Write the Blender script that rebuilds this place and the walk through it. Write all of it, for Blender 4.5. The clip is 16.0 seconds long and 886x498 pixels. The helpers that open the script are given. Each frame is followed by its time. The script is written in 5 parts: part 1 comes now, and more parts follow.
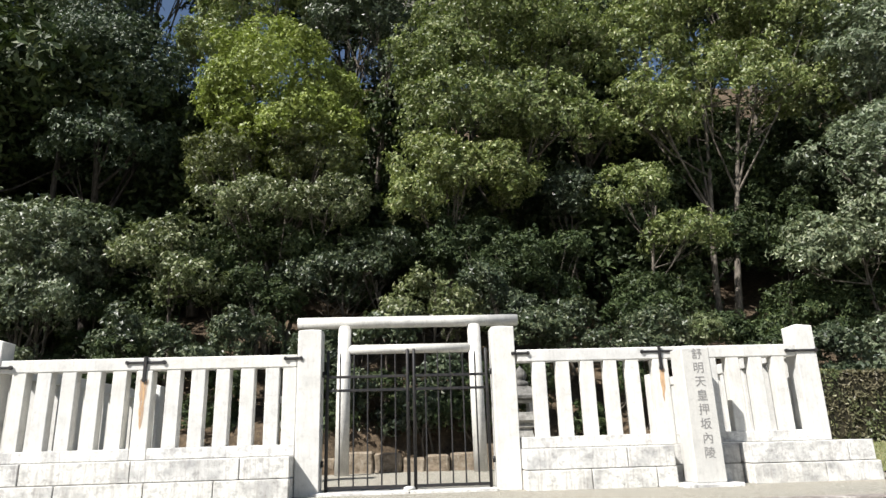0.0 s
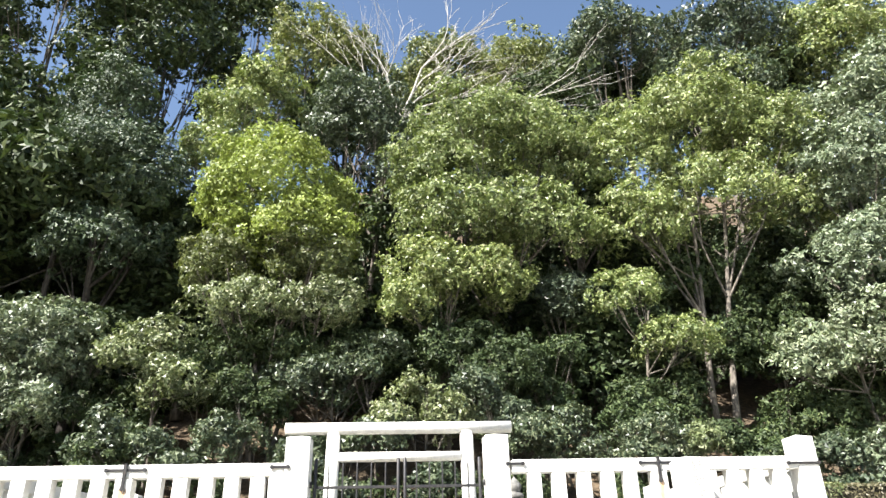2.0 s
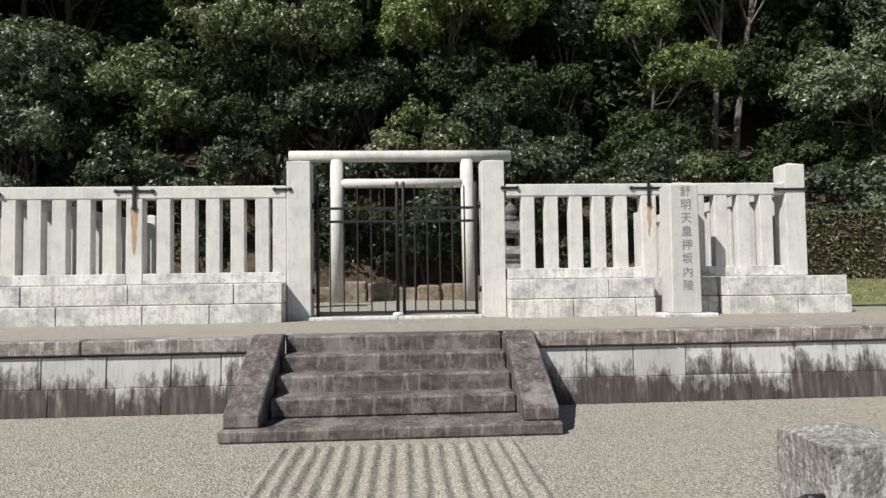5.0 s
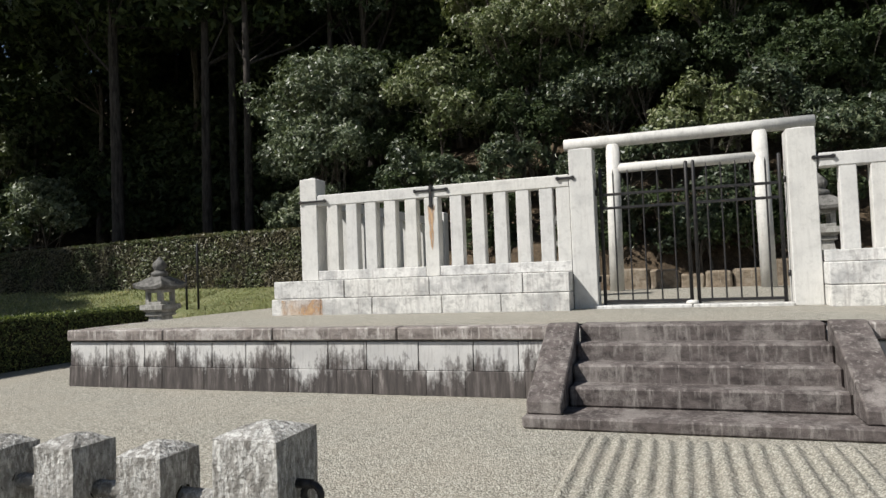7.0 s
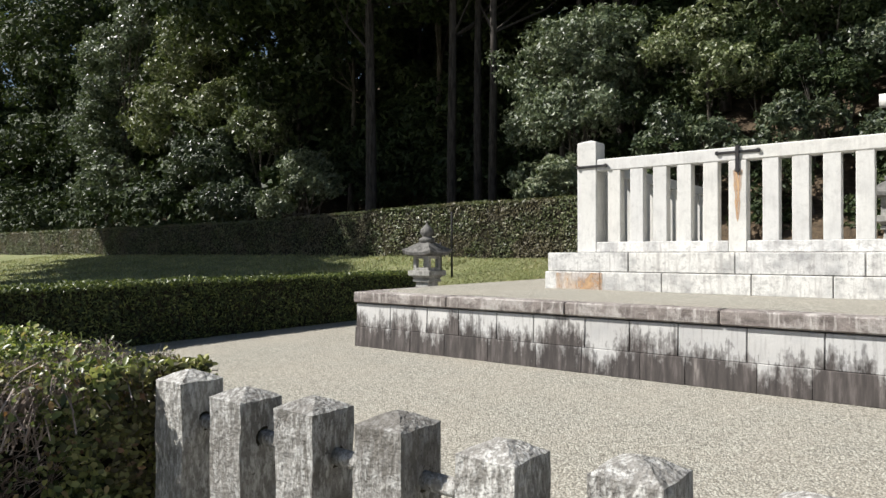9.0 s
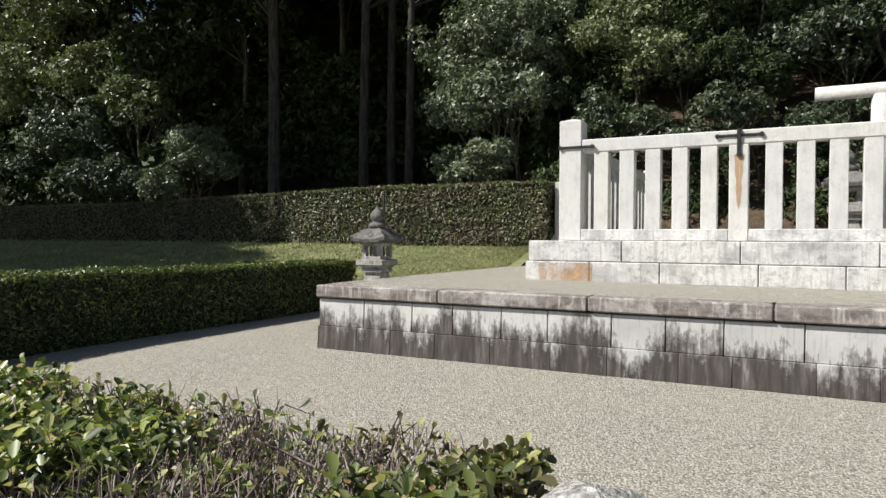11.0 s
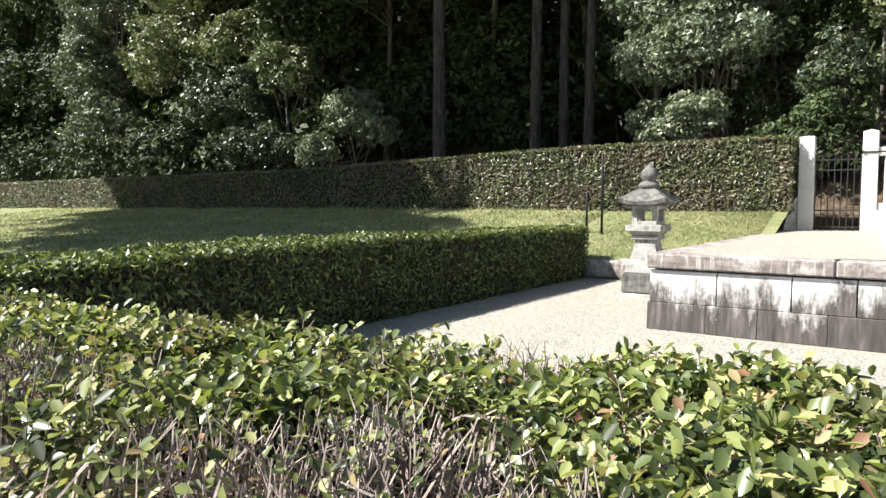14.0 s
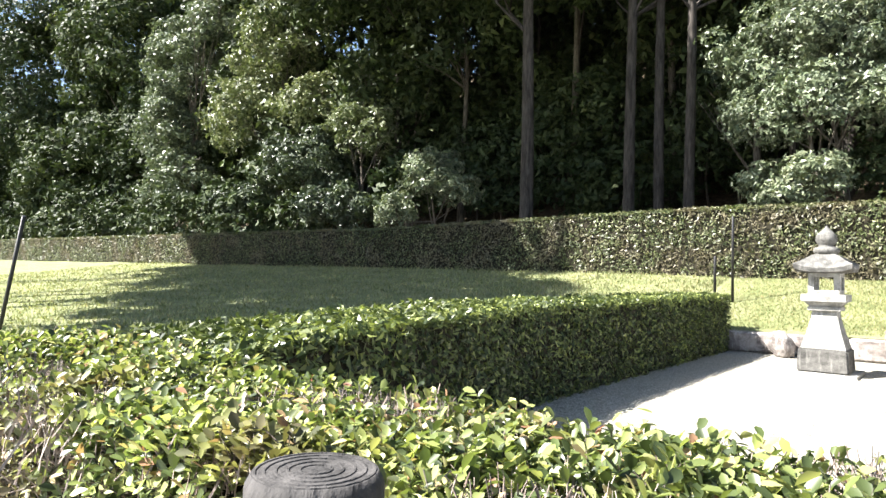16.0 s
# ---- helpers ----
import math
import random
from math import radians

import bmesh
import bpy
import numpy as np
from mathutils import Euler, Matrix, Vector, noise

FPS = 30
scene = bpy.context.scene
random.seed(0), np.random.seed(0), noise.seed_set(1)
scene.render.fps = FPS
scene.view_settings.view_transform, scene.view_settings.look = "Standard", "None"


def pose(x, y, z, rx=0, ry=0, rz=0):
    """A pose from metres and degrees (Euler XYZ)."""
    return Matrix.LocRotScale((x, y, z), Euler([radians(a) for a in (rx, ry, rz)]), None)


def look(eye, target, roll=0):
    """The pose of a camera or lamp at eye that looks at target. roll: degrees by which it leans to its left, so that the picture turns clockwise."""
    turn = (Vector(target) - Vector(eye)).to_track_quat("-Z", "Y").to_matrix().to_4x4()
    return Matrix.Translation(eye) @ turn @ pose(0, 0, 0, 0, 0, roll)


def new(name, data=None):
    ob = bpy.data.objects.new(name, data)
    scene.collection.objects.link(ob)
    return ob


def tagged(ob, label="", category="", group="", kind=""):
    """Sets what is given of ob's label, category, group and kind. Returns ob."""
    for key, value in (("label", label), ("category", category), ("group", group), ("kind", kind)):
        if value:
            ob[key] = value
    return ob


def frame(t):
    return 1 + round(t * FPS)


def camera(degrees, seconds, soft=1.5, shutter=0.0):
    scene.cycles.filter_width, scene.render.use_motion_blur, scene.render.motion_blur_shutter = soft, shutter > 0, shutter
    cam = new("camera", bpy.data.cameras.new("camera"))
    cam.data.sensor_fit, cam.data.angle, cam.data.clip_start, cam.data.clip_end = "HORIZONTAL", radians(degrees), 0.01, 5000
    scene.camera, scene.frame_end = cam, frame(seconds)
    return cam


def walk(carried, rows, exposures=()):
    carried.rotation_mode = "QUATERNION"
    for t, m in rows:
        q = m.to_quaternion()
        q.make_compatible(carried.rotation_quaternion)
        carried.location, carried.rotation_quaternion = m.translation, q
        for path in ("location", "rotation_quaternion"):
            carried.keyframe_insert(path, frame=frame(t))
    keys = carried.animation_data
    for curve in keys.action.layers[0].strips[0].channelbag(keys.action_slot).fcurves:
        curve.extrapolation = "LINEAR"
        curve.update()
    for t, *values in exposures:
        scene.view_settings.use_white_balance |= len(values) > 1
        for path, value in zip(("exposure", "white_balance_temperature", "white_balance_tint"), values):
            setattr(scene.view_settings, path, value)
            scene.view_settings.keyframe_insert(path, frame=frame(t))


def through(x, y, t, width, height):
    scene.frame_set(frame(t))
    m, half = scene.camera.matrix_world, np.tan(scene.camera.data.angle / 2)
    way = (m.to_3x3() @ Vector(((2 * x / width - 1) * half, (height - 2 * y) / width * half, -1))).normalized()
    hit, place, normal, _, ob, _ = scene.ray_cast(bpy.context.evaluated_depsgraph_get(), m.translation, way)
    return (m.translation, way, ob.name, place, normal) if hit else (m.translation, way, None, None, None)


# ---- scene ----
cam = camera(67.2, 16.0, soft=1.5)
PATH = [
    (0, (-0.111, -0.365, 1.535), (0.003, 1.551, 2.096), -1.7),
    (0.5, (-0.095, -0.386, 1.567), (0.018, 1.51, 2.193), -1.8),
    (1, (-0.126, -0.407, 1.576), (-0.001, 1.446, 2.319), -2.0),
    (1.5, (-0.128, -0.412, 1.585), (0.0, 1.403, 2.415), -1.9),
    (2, (-0.142, -0.39, 1.562), (-0.004, 1.417, 2.407), -1.4),
    (2.5, (-0.093, -0.381, 1.53), (0.048, 1.474, 2.265), -1.4),
    (3, (-0.086, -0.353, 1.509), (0.061, 1.577, 2.012), -1.0),
    (3.5, (-0.067, -0.318, 1.485), (0.078, 1.659, 1.746), -0.7),
    (6, (0.018, -0.264, 1.479), (0.046, 1.734, 1.552), -2.0),
    (6.5, (-0.063, -0.276, 1.483), (-0.404, 1.693, 1.573), -1.8),
    (7, (-0.244, -0.227, 1.483), (-0.91, 1.658, 1.554), -2.2),
    (7.5, (-0.582, -0.244, 1.474), (-1.506, 1.529, 1.54), -1.5),
    (8, (-0.869, -0.109, 1.434), (-1.988, 1.548, 1.471), -0.7),
    (8.5, (-1.196, -0.014, 1.443), (-2.453, 1.542, 1.458), -0.1),
    (11, (-3.508, 0.293, 1.437), (-4.413, 2.077, 1.408), 0.3),
    (11.5, (-4.036, 0.218, 1.402), (-4.987, 1.977, 1.399), 0.7),
    (12, (-4.562, 0.165, 1.368), (-5.548, 1.904, 1.359), 1.8),
    (12.5, (-5.128, 0.121, 1.354), (-6.29, 1.748, 1.309), 2.8),
    (13, (-5.607, 0.103, 1.332), (-6.715, 1.766, 1.251), 2.6),
    (13.5, (-6.126, 0.134, 1.36), (-7.279, 1.764, 1.251), 1.3),
    (14, (-6.618, 0.072, 1.318), (-7.757, 1.711, 1.197), 0.1),
    (14.5, (-7.05, 0.077, 1.331), (-8.123, 1.76, 1.195), -1.1),
    (15, (-7.482, 0.016, 1.325), (-8.558, 1.702, 1.284), -0.9),
    (15.5, (-7.879, -0.047, 1.323), (-8.981, 1.622, 1.372), 0.3),
    (16, (-8.295, -0.112, 1.308), (-9.541, 1.452, 1.369), 1.2),
]
EXPOSURE = [(0.0, 1.0), (0.5, 1.08), (1.0, 1.48), (1.5, 1.92), (2.0, 2.28), (2.5, 2.32), (3.0, 1.54), (3.5, 0.78), (3.7, 0.65), (6.0, 0.34), (6.5, 0.33), (7.0, 0.40), (7.5, 0.47), (8.0, 0.68), (8.5, 0.78), (11.0, 0.62), (12.0, 1.02), (12.5, 1.22), (13.0, 1.53), (14.0, 1.64), (15.0, 1.82), (15.5, 2.03), (16.0, 2.48)]
walk(cam, [(t, look(eye, target, roll)) for t, eye, target, roll in PATH], EXPOSURE)

# ---- light ----
SUN_FROM = Vector((-0.73, -0.62, 1.0)).normalized()
world = bpy.data.worlds.new("sky")
scene.world = world
world.use_nodes = True
sky = world.node_tree.nodes.new("ShaderNodeTexSky")
sky.sky_type, sky.sun_disc = "NISHITA", False
sky.sun_elevation, sky.sun_rotation = math.asin(SUN_FROM.z), math.atan2(SUN_FROM.x, SUN_FROM.y)
world.node_tree.links.new(sky.outputs[0], world.node_tree.nodes["Background"].inputs[0])
world.node_tree.nodes["Background"].inputs[1].default_value = 0.05
sun = new("sun", bpy.data.lights.new("sun", "SUN"))
sun.data.energy, sun.data.angle, sun.data.color = 4.8, radians(0.55), (1.0, 0.97, 0.92)
sun.matrix_world = look(SUN_FROM * 60, (0, 0, 0))


# ---- materials ----
class Nodes:
    """Short forms for building a node material."""

    def __init__(self, name, rough=0.8, spec=0.3, metal=0.0):
        self.m = bpy.data.materials.new(name)
        self.m.use_nodes = True
        self.t = self.m.node_tree
        self.b = self.t.nodes["Principled BSDF"]
        self.b.inputs["Roughness"].default_value = rough
        self.b.inputs["Specular IOR Level"].default_value = spec
        self.b.inputs["Metallic"].default_value = metal

    def put(self, kind, **sets):
        n = self.t.nodes.new(kind)
        for k, v in sets.items():
            n.inputs[k.replace("_", " ")].default_value = v
        return n

    def join(self, a, b):
        self.t.links.new(a, b)

    def place(self, sx=1, sy=1, sz=1):
        g = self.put("ShaderNodeNewGeometry")
        v = self.t.nodes.new("ShaderNodeVectorMath")
        v.operation = "MULTIPLY"
        v.inputs[1].default_value = (sx, sy, sz)
        self.join(g.outputs["Position"], v.inputs[0])
        return v.outputs[0]

    def noise(self, scale, detail=4, where=None, rough=0.6):
        n = self.put("ShaderNodeTexNoise", Scale=scale, Detail=detail, Roughness=rough)
        self.join(where or self.place(), n.inputs["Vector"])
        return n.outputs["Fac"]

    def ramp(self, fac, stops):
        r = self.t.nodes.new("ShaderNodeValToRGB")
        e = r.color_ramp.elements
        while len(e) < len(stops):
            e.new(0.5)
        for el, (p, c) in zip(e, stops):
            el.position = p
            el.color = (*c, 1) if isinstance(c, tuple) else (c, c, c, 1)
        self.join(fac, r.inputs[0])
        return r.outputs[0]

    def mix(self, fac, a, b, how="MIX"):
        n = self.t.nodes.new("ShaderNodeMix")
        n.data_type, n.blend_type = "RGBA", how
        for sock, v in ((n.inputs[0], fac), (n.inputs[6], a), (n.inputs[7], b)):
            if isinstance(v, bpy.types.NodeSocket):
                self.join(v, sock)
            elif isinstance(v, tuple):
                sock.default_value = (*v, 1)
            else:
                sock.default_value = v
        return n.outputs[2]

    def sums(self, op, a, b):
        n = self.t.nodes.new("ShaderNodeMath")
        n.operation = op
        for sock, v in ((n.inputs[0], a), (n.inputs[1], b)):
            if isinstance(v, bpy.types.NodeSocket):
                self.join(v, sock)
            else:
                sock.default_value = v
        return n.outputs[0]

    def done(self, colour, bump=None, strength=0.3, distance=0.01):
        if isinstance(colour, tuple):
            self.b.inputs["Base Color"].default_value = (*colour, 1)
        else:
            self.join(colour, self.b.inputs["Base Color"])
        if bump is not None:
            n = self.put("ShaderNodeBump", Strength=strength, Distance=distance)
            self.join(bump, n.inputs["Height"])
            self.join(n.outputs[0], self.b.inputs["Normal"])
        return self.m


def random_of(k, island=False):
    if island:
        return k.put("ShaderNodeNewGeometry").outputs["Random Per Island"]
    return k.put("ShaderNodeObjectInfo").outputs["Random"]


def white_stone(name, light=0.66, dirt=0.45, mould=0.0):
    """Pale dressed granite, blotched grey by weather."""
    k = Nodes(name, 0.75, 0.3)
    grain = k.noise(160, 3)
    blotch = k.noise(2.6, 6)
    streak = k.noise(1.0, 6, k.place(22, 22, 2.4), 0.65)
    specks = k.noise(42, 5, None, 0.7)
    c = k.ramp(grain, [(0.3, (light * 0.86, light * 0.85, light * 0.82)), (0.65, (light * 1.06, light * 1.05, light * 1.0))])
    c = k.mix(k.ramp(blotch, [(0.47, 0.0), (0.66, dirt)]), c, (0.33, 0.33, 0.33))
    c = k.mix(k.ramp(k.noise(11, 6, None, 0.75), [(0.52, 0.0), (0.68, dirt * 0.9)]), c, (0.24, 0.235, 0.23))
    c = k.mix(k.ramp(streak, [(0.50, 0.0), (0.64, dirt * 0.75)]), c, (0.36, 0.34, 0.325))
    c = k.mix(k.ramp(specks, [(0.56, 0.0), (0.66, dirt * 0.75)]), c, (0.27, 0.265, 0.255))
    if mould:
        c = k.mix(k.ramp(k.noise(1.0, 7, k.place(6.0, 6.0, 9.0), 0.78), [(0.52, 0.0), (0.66, mould)]), c, (0.15, 0.145, 0.145))
        c = k.mix(k.ramp(k.noise(1.0, 5, k.place(17, 17, 2.0), 0.7), [(0.60, 0.0), (0.72, mould)]), c, (0.20, 0.185, 0.17))
    tone = k.ramp(random_of(k), [(0.0, (0.93, 0.93, 0.94)), (1.0, (1.0, 0.99, 0.97))])
    c = k.mix(1.0, c, tone, "MULTIPLY")
    return k.done(c, k.sums("ADD", grain, blotch), 0.35, 0.004)


def terrace_stone(name, low, high):
    """Pale wall stone with black algae that has crept up from below in ragged tongues."""
    k = Nodes(name, 0.85, 0.25)
    grain = k.noise(120, 4)
    c = k.ramp(grain, [(0.3, (0.50, 0.495, 0.485)), (0.7, (0.64, 0.635, 0.62))])
    c = k.mix(k.ramp(k.noise(7, 5), [(0.5, 0.0), (0.8, 0.5)]), c, (0.42, 0.43, 0.45))
    c = k.mix(k.ramp(k.noise(0.55, 3), [(0.47, 0.0), (0.64, 0.4)]), c, (0.30, 0.285, 0.275))
    c = k.mix(k.ramp(k.noise(1.0, 5, k.place(30, 30, 2)), [(0.54, 0.0), (0.70, 0.4)]), c, (0.22, 0.20, 0.19))
    sep = k.t.nodes.new("ShaderNodeSeparateXYZ")
    k.join(k.place(), sep.inputs[0])
    tongues = k.noise(1.0, 6, k.place(4.2, 4.2, 0.9), 0.7)
    broad = k.noise(1.5, 3, k.place(1, 1, 0.12))
    edge = k.sums("ADD", k.sums("MULTIPLY", tongues, 1.05), k.sums("MULTIPLY", k.sums("SUBTRACT", broad, 0.24), 1.1))
    z = k.sums("MULTIPLY", sep.outputs[2], 1 / (high - low))
    z = k.sums("SUBTRACT", z, low / (high - low))
    each = k.sums("MULTIPLY", k.sums("SUBTRACT", random_of(k), 0.5), 0.22)
    d = k.sums("ADD", k.sums("SUBTRACT", edge, z), each)
    fine = k.sums("MULTIPLY", k.sums("SUBTRACT", k.noise(1.0, 5, k.place(34, 34, 3.5)), 0.5), 0.42)
    crumbs = k.sums("MULTIPLY", k.sums("SUBTRACT", k.noise(15, 6, k.place(1, 1, 0.55), 0.75), 0.5), 0.75)
    stain = k.ramp(k.sums("ADD", k.sums("ADD", d, fine), crumbs), [(0.0, 0.0), (0.07, 0.45), (0.26, 0.97)])
    dark = k.ramp(k.noise(1.0, 5, k.place(16, 16, 2.0)), [(0.30, (0.030, 0.026, 0.025)), (0.52, (0.068, 0.058, 0.055)), (0.64, (0.12, 0.105, 0.10)), (0.76, (0.26, 0.235, 0.22))])
    c = k.mix(stain, c, dark)
    runs = k.ramp(k.noise(1.0, 2, k.place(2.3, 2.3, 0.03)), [(0.69, 0.0), (0.73, 0.75)])
    c = k.mix(runs, c, (0.45, 0.43, 0.41))
    tone = k.ramp(random_of(k), [(0.0, (0.84, 0.84, 0.84)), (1.0, (1.05, 1.04, 1.02))])
    c = k.mix(1.0, c, tone, "MULTIPLY")
    return k.done(c, k.sums("ADD", grain, k.noise(14, 5)), 0.5, 0.006)


def dark_stone(name, a=(0.055, 0.048, 0.047), b=(0.15, 0.132, 0.128), worn=(0.30, 0.285, 0.27), amount=0.6):
    """Old steps and coping: dark with algae, scraped pale in places."""
    k = Nodes(name, 0.85, 0.25)
    grain = k.noise(90, 4)
    c = k.ramp(k.noise(5, 6, k.place(1.2, 1.2, 2.4)), [(0.32, a), (0.66, b)])
    c = k.mix(k.ramp(k.noise(1.0, 5, k.place(22, 22, 3.2)), [(0.53, 0.0), (0.70, amount)]), c, worn)
    c = k.mix(k.ramp(k.noise(2.2, 7, None, 0.75), [(0.50, 0.0), (0.60, amount * 0.7)]), c, worn)
    c = k.mix(1.0, c, k.ramp(grain, [(0.3, 0.75), (0.7, 1.2)]), "MULTIPLY")
    return k.done(c, k.sums("ADD", grain, k.noise(9, 5)), 0.6, 0.008)


def lichen_stone(name):
    """Grey rough granite under pale crusts of lichen."""
    k = Nodes(name, 0.9, 0.2)
    grain = k.noise(70, 5)
    c = k.ramp(k.noise(9, 6), [(0.3, (0.15, 0.14, 0.125)), (0.65, (0.31, 0.30, 0.28))])
    crust = k.ramp(k.noise(60, 7, k.place(1, 1, 0.32), 0.75), [(0.46, 0.0), (0.60, 0.8)])
    c = k.mix(crust, c, (0.60, 0.595, 0.57))
    c = k.mix(k.ramp(k.noise(95, 3), [(0.61, 0.0), (0.68, 0.7)]), c, (0.06, 0.055, 0.05))
    c = k.mix(k.ramp(k.noise(4.5, 5), [(0.50, 0.0), (0.66, 0.6)]), c, (0.085, 0.072, 0.058))
    c = k.mix(1.0, c, k.ramp(random_of(k), [(0.0, 0.85), (1.0, 1.12)]), "MULTIPLY")
    return k.done(c, k.sums("ADD", grain, k.noise(26, 5)), 0.9, 0.012)


def gravel(name):
    """Fine pale pea gravel."""
    k = Nodes(name, 0.9, 0.2)
    v = k.put("ShaderNodeTexVoronoi", Scale=62.0)
    k.join(k.place(), v.inputs["Vector"])
    stones = k.ramp(v.outputs["Color"], [(0.1, (0.25, 0.232, 0.192)), (0.5, (0.42, 0.40, 0.34)), (0.9, (0.56, 0.54, 0.47))])
    gaps = k.ramp(v.outputs["Distance"], [(0.25, 1.0), (0.75, 0.45)])
    c = k.mix(1.0, stones, gaps, "MULTIPLY")
    c = k.mix(k.ramp(k.noise(0.8, 5), [(0.4, 0.0), (0.7, 0.35)]), c, (0.36, 0.32, 0.26))
    c = k.mix(k.ramp(k.noise(9, 6), [(0.66, 0.0), (0.72, 0.5)]), c, (0.14, 0.12, 0.10))
    h = k.sums("SUBTRACT", k.noise(5, 4), k.sums("MULTIPLY", v.outputs["Distance"], 0.9))
    return k.done(c, h, 0.8, 0.014)


def soil(name):
    k = Nodes(name, 0.95, 0.15)
    c = k.ramp(k.noise(6, 7), [(0.3, (0.025, 0.019, 0.013)), (0.55, (0.075, 0.056, 0.038)), (0.75, (0.16, 0.115, 0.075))])
    c = k.mix(k.ramp(k.noise(40, 4), [(0.5, 0.0), (0.7, 0.6)]), c, (0.22, 0.16, 0.10))
    return k.done(c, k.noise(25, 6), 0.9, 0.03)


def turf(name):
    k = Nodes(name, 0.85, 0.2)
    c = k.ramp(k.noise(1.6, 6), [(0.3, (0.145, 0.17, 0.065)), (0.55, (0.215, 0.23, 0.11)), (0.75, (0.31, 0.285, 0.165))])
    c = k.mix(1.0, c, k.ramp(k.noise(70, 3), [(0.3, 0.55), (0.7, 1.3)]), "MULTIPLY")
    c = k.mix(k.ramp(k.noise(11, 5), [(0.6, 0.0), (0.72, 0.6)]), c, (0.26, 0.21, 0.11))
    return k.done(c, k.noise(60, 4), 0.8, 0.03)


def foliage(name, stops, rough=0.42, through=0.22, spec=0.5, patch=None):
    """Leaves: each one its own tone, with lighter and darker sprays."""
    k = Nodes(name, rough, spec)
    c = k.ramp(random_of(k, True), stops)
    c = k.mix(1.0, c, k.ramp(k.noise(0.8, 3), [(0.3, 0.7), (0.7, 1.25)]), "MULTIPLY")
    if patch:
        c = k.mix(k.ramp(k.noise(patch[0], 3), [(patch[1], 0.0), (patch[1] + 0.1, patch[3])]), c, patch[2])
    c = k.mix(1.0, c, k.ramp(k.put("ShaderNodeObjectInfo").outputs["Random"], [(0.0, (0.85, 0.88, 0.85)), (1.0, (1.1, 1.08, 1.0))]), "MULTIPLY")
    k.done(c)
    out = k.t.nodes["Material Output"]
    tr = k.put("ShaderNodeBsdfTranslucent")
    warm = k.mix(1.0, c, (1.2, 1.3, 0.7), "MULTIPLY")
    k.join(warm, tr.inputs[0])
    m = k.put("ShaderNodeMixShader", Fac=through)
    k.join(k.b.outputs[0], m.inputs[1])
    k.join(tr.outputs[0], m.inputs[2])
    k.join(m.outputs[0], out.inputs[0])
    return k.m


def bark(name, a, b):
    k = Nodes(name, 0.9, 0.15)
    c = k.ramp(k.noise(1.0, 6, k.place(14, 14, 2.5)), [(0.35, a), (0.65, b)])
    return k.done(c, k.noise(1.0, 6, k.place(22, 22, 4)), 0.8, 0.02)


def iron(name):
    k = Nodes(name, 0.5, 0.4, 0.3)
    c = k.ramp(k.noise(30, 5), [(0.4, (0.016, 0.016, 0.018)), (0.62, (0.035, 0.033, 0.032)), (0.78, (0.10, 0.05, 0.028))])
    return k.done(c, k.noise(80, 3), 0.3, 0.003)


M_WHITE = white_stone("pale_granite", 0.63, 0.3)
M_PLINTH = white_stone("weathered_granite", 0.69, 0.8, 0.5)
M_TORII = white_stone("torii_granite", 0.60, 0.45)
M_STELE = white_stone("stele_granite", 0.53, 0.35)
M_WALL = terrace_stone("terrace_stone", -0.26, 0.72)
M_STEP = dark_stone("step_stone", (0.048, 0.040, 0.038), (0.135, 0.115, 0.108), (0.30, 0.275, 0.255), 0.7)
M_COPING = dark_stone("coping_stone", (0.10, 0.085, 0.078), (0.28, 0.245, 0.225), (0.50, 0.47, 0.44), 0.85)
M_LICHEN = lichen_stone("lichen_granite")
M_LANTERN = dark_stone("lantern_stone", (0.17, 0.165, 0.15), (0.36, 0.35, 0.325), (0.52, 0.51, 0.48), 0.7)
M_ROOF = dark_stone("lantern_roof_stone", (0.05, 0.048, 0.044), (0.145, 0.14, 0.13), (0.28, 0.27, 0.25), 0.5)
M_OCHRE = dark_stone("ochre_stone", (0.11, 0.085, 0.06), (0.25, 0.20, 0.145), (0.36, 0.32, 0.26), 0.6)
M_GRAVEL = gravel("pea_gravel")
M_SOIL = soil("forest_soil")
M_TURF = turf("turf")
M_IRON = iron("black_iron")
M_BARK = bark("grey_bark", (0.05, 0.042, 0.035), (0.17, 0.15, 0.125))
M_CEDAR = bark("cedar_bark", (0.022, 0.019, 0.017), (0.085, 0.074, 0.066))
M_PALE = bark("pale_bark", (0.17, 0.155, 0.135), (0.42, 0.40, 0.36))
M_TWIG = bark("hedge_twig", (0.12, 0.085, 0.07), (0.40, 0.345, 0.31))
M_LOG = bark("log_post", (0.03, 0.029, 0.029), (0.085, 0.08, 0.078))
# near-black: shade inside hedges and round rod ends is put into this colour
M_INNER_SHADE = bark("inner_shade", (0.012, 0.012, 0.008), (0.04, 0.034, 0.022))
M_LIME = foliage("lime_leaves", [(0.0, (0.098, 0.130, 0.030)), (0.5, (0.180, 0.226, 0.053)), (1.0, (0.30, 0.338, 0.11))], 0.5, 0.25, 0.35)
M_OLIVE = foliage("olive_leaves", [(0.0, (0.074, 0.103, 0.036)), (0.5, (0.140, 0.175, 0.060)), (0.88, (0.235, 0.265, 0.108)), (1.0, (0.40, 0.40, 0.25))], 0.45, 0.22, 0.4)
M_GLOSS = foliage("glossy_leaves", [(0.0, (0.025, 0.038, 0.022)), (0.6, (0.052, 0.072, 0.040)), (1.0, (0.15, 0.17, 0.105))], 0.42, 0.15, 0.38)
M_SILVER = foliage("silvery_evergreen_leaves", [(0.0, (0.060, 0.080, 0.048)), (0.6, (0.130, 0.160, 0.096)), (1.0, (0.27, 0.29, 0.20))], 0.40, 0.15, 0.42)
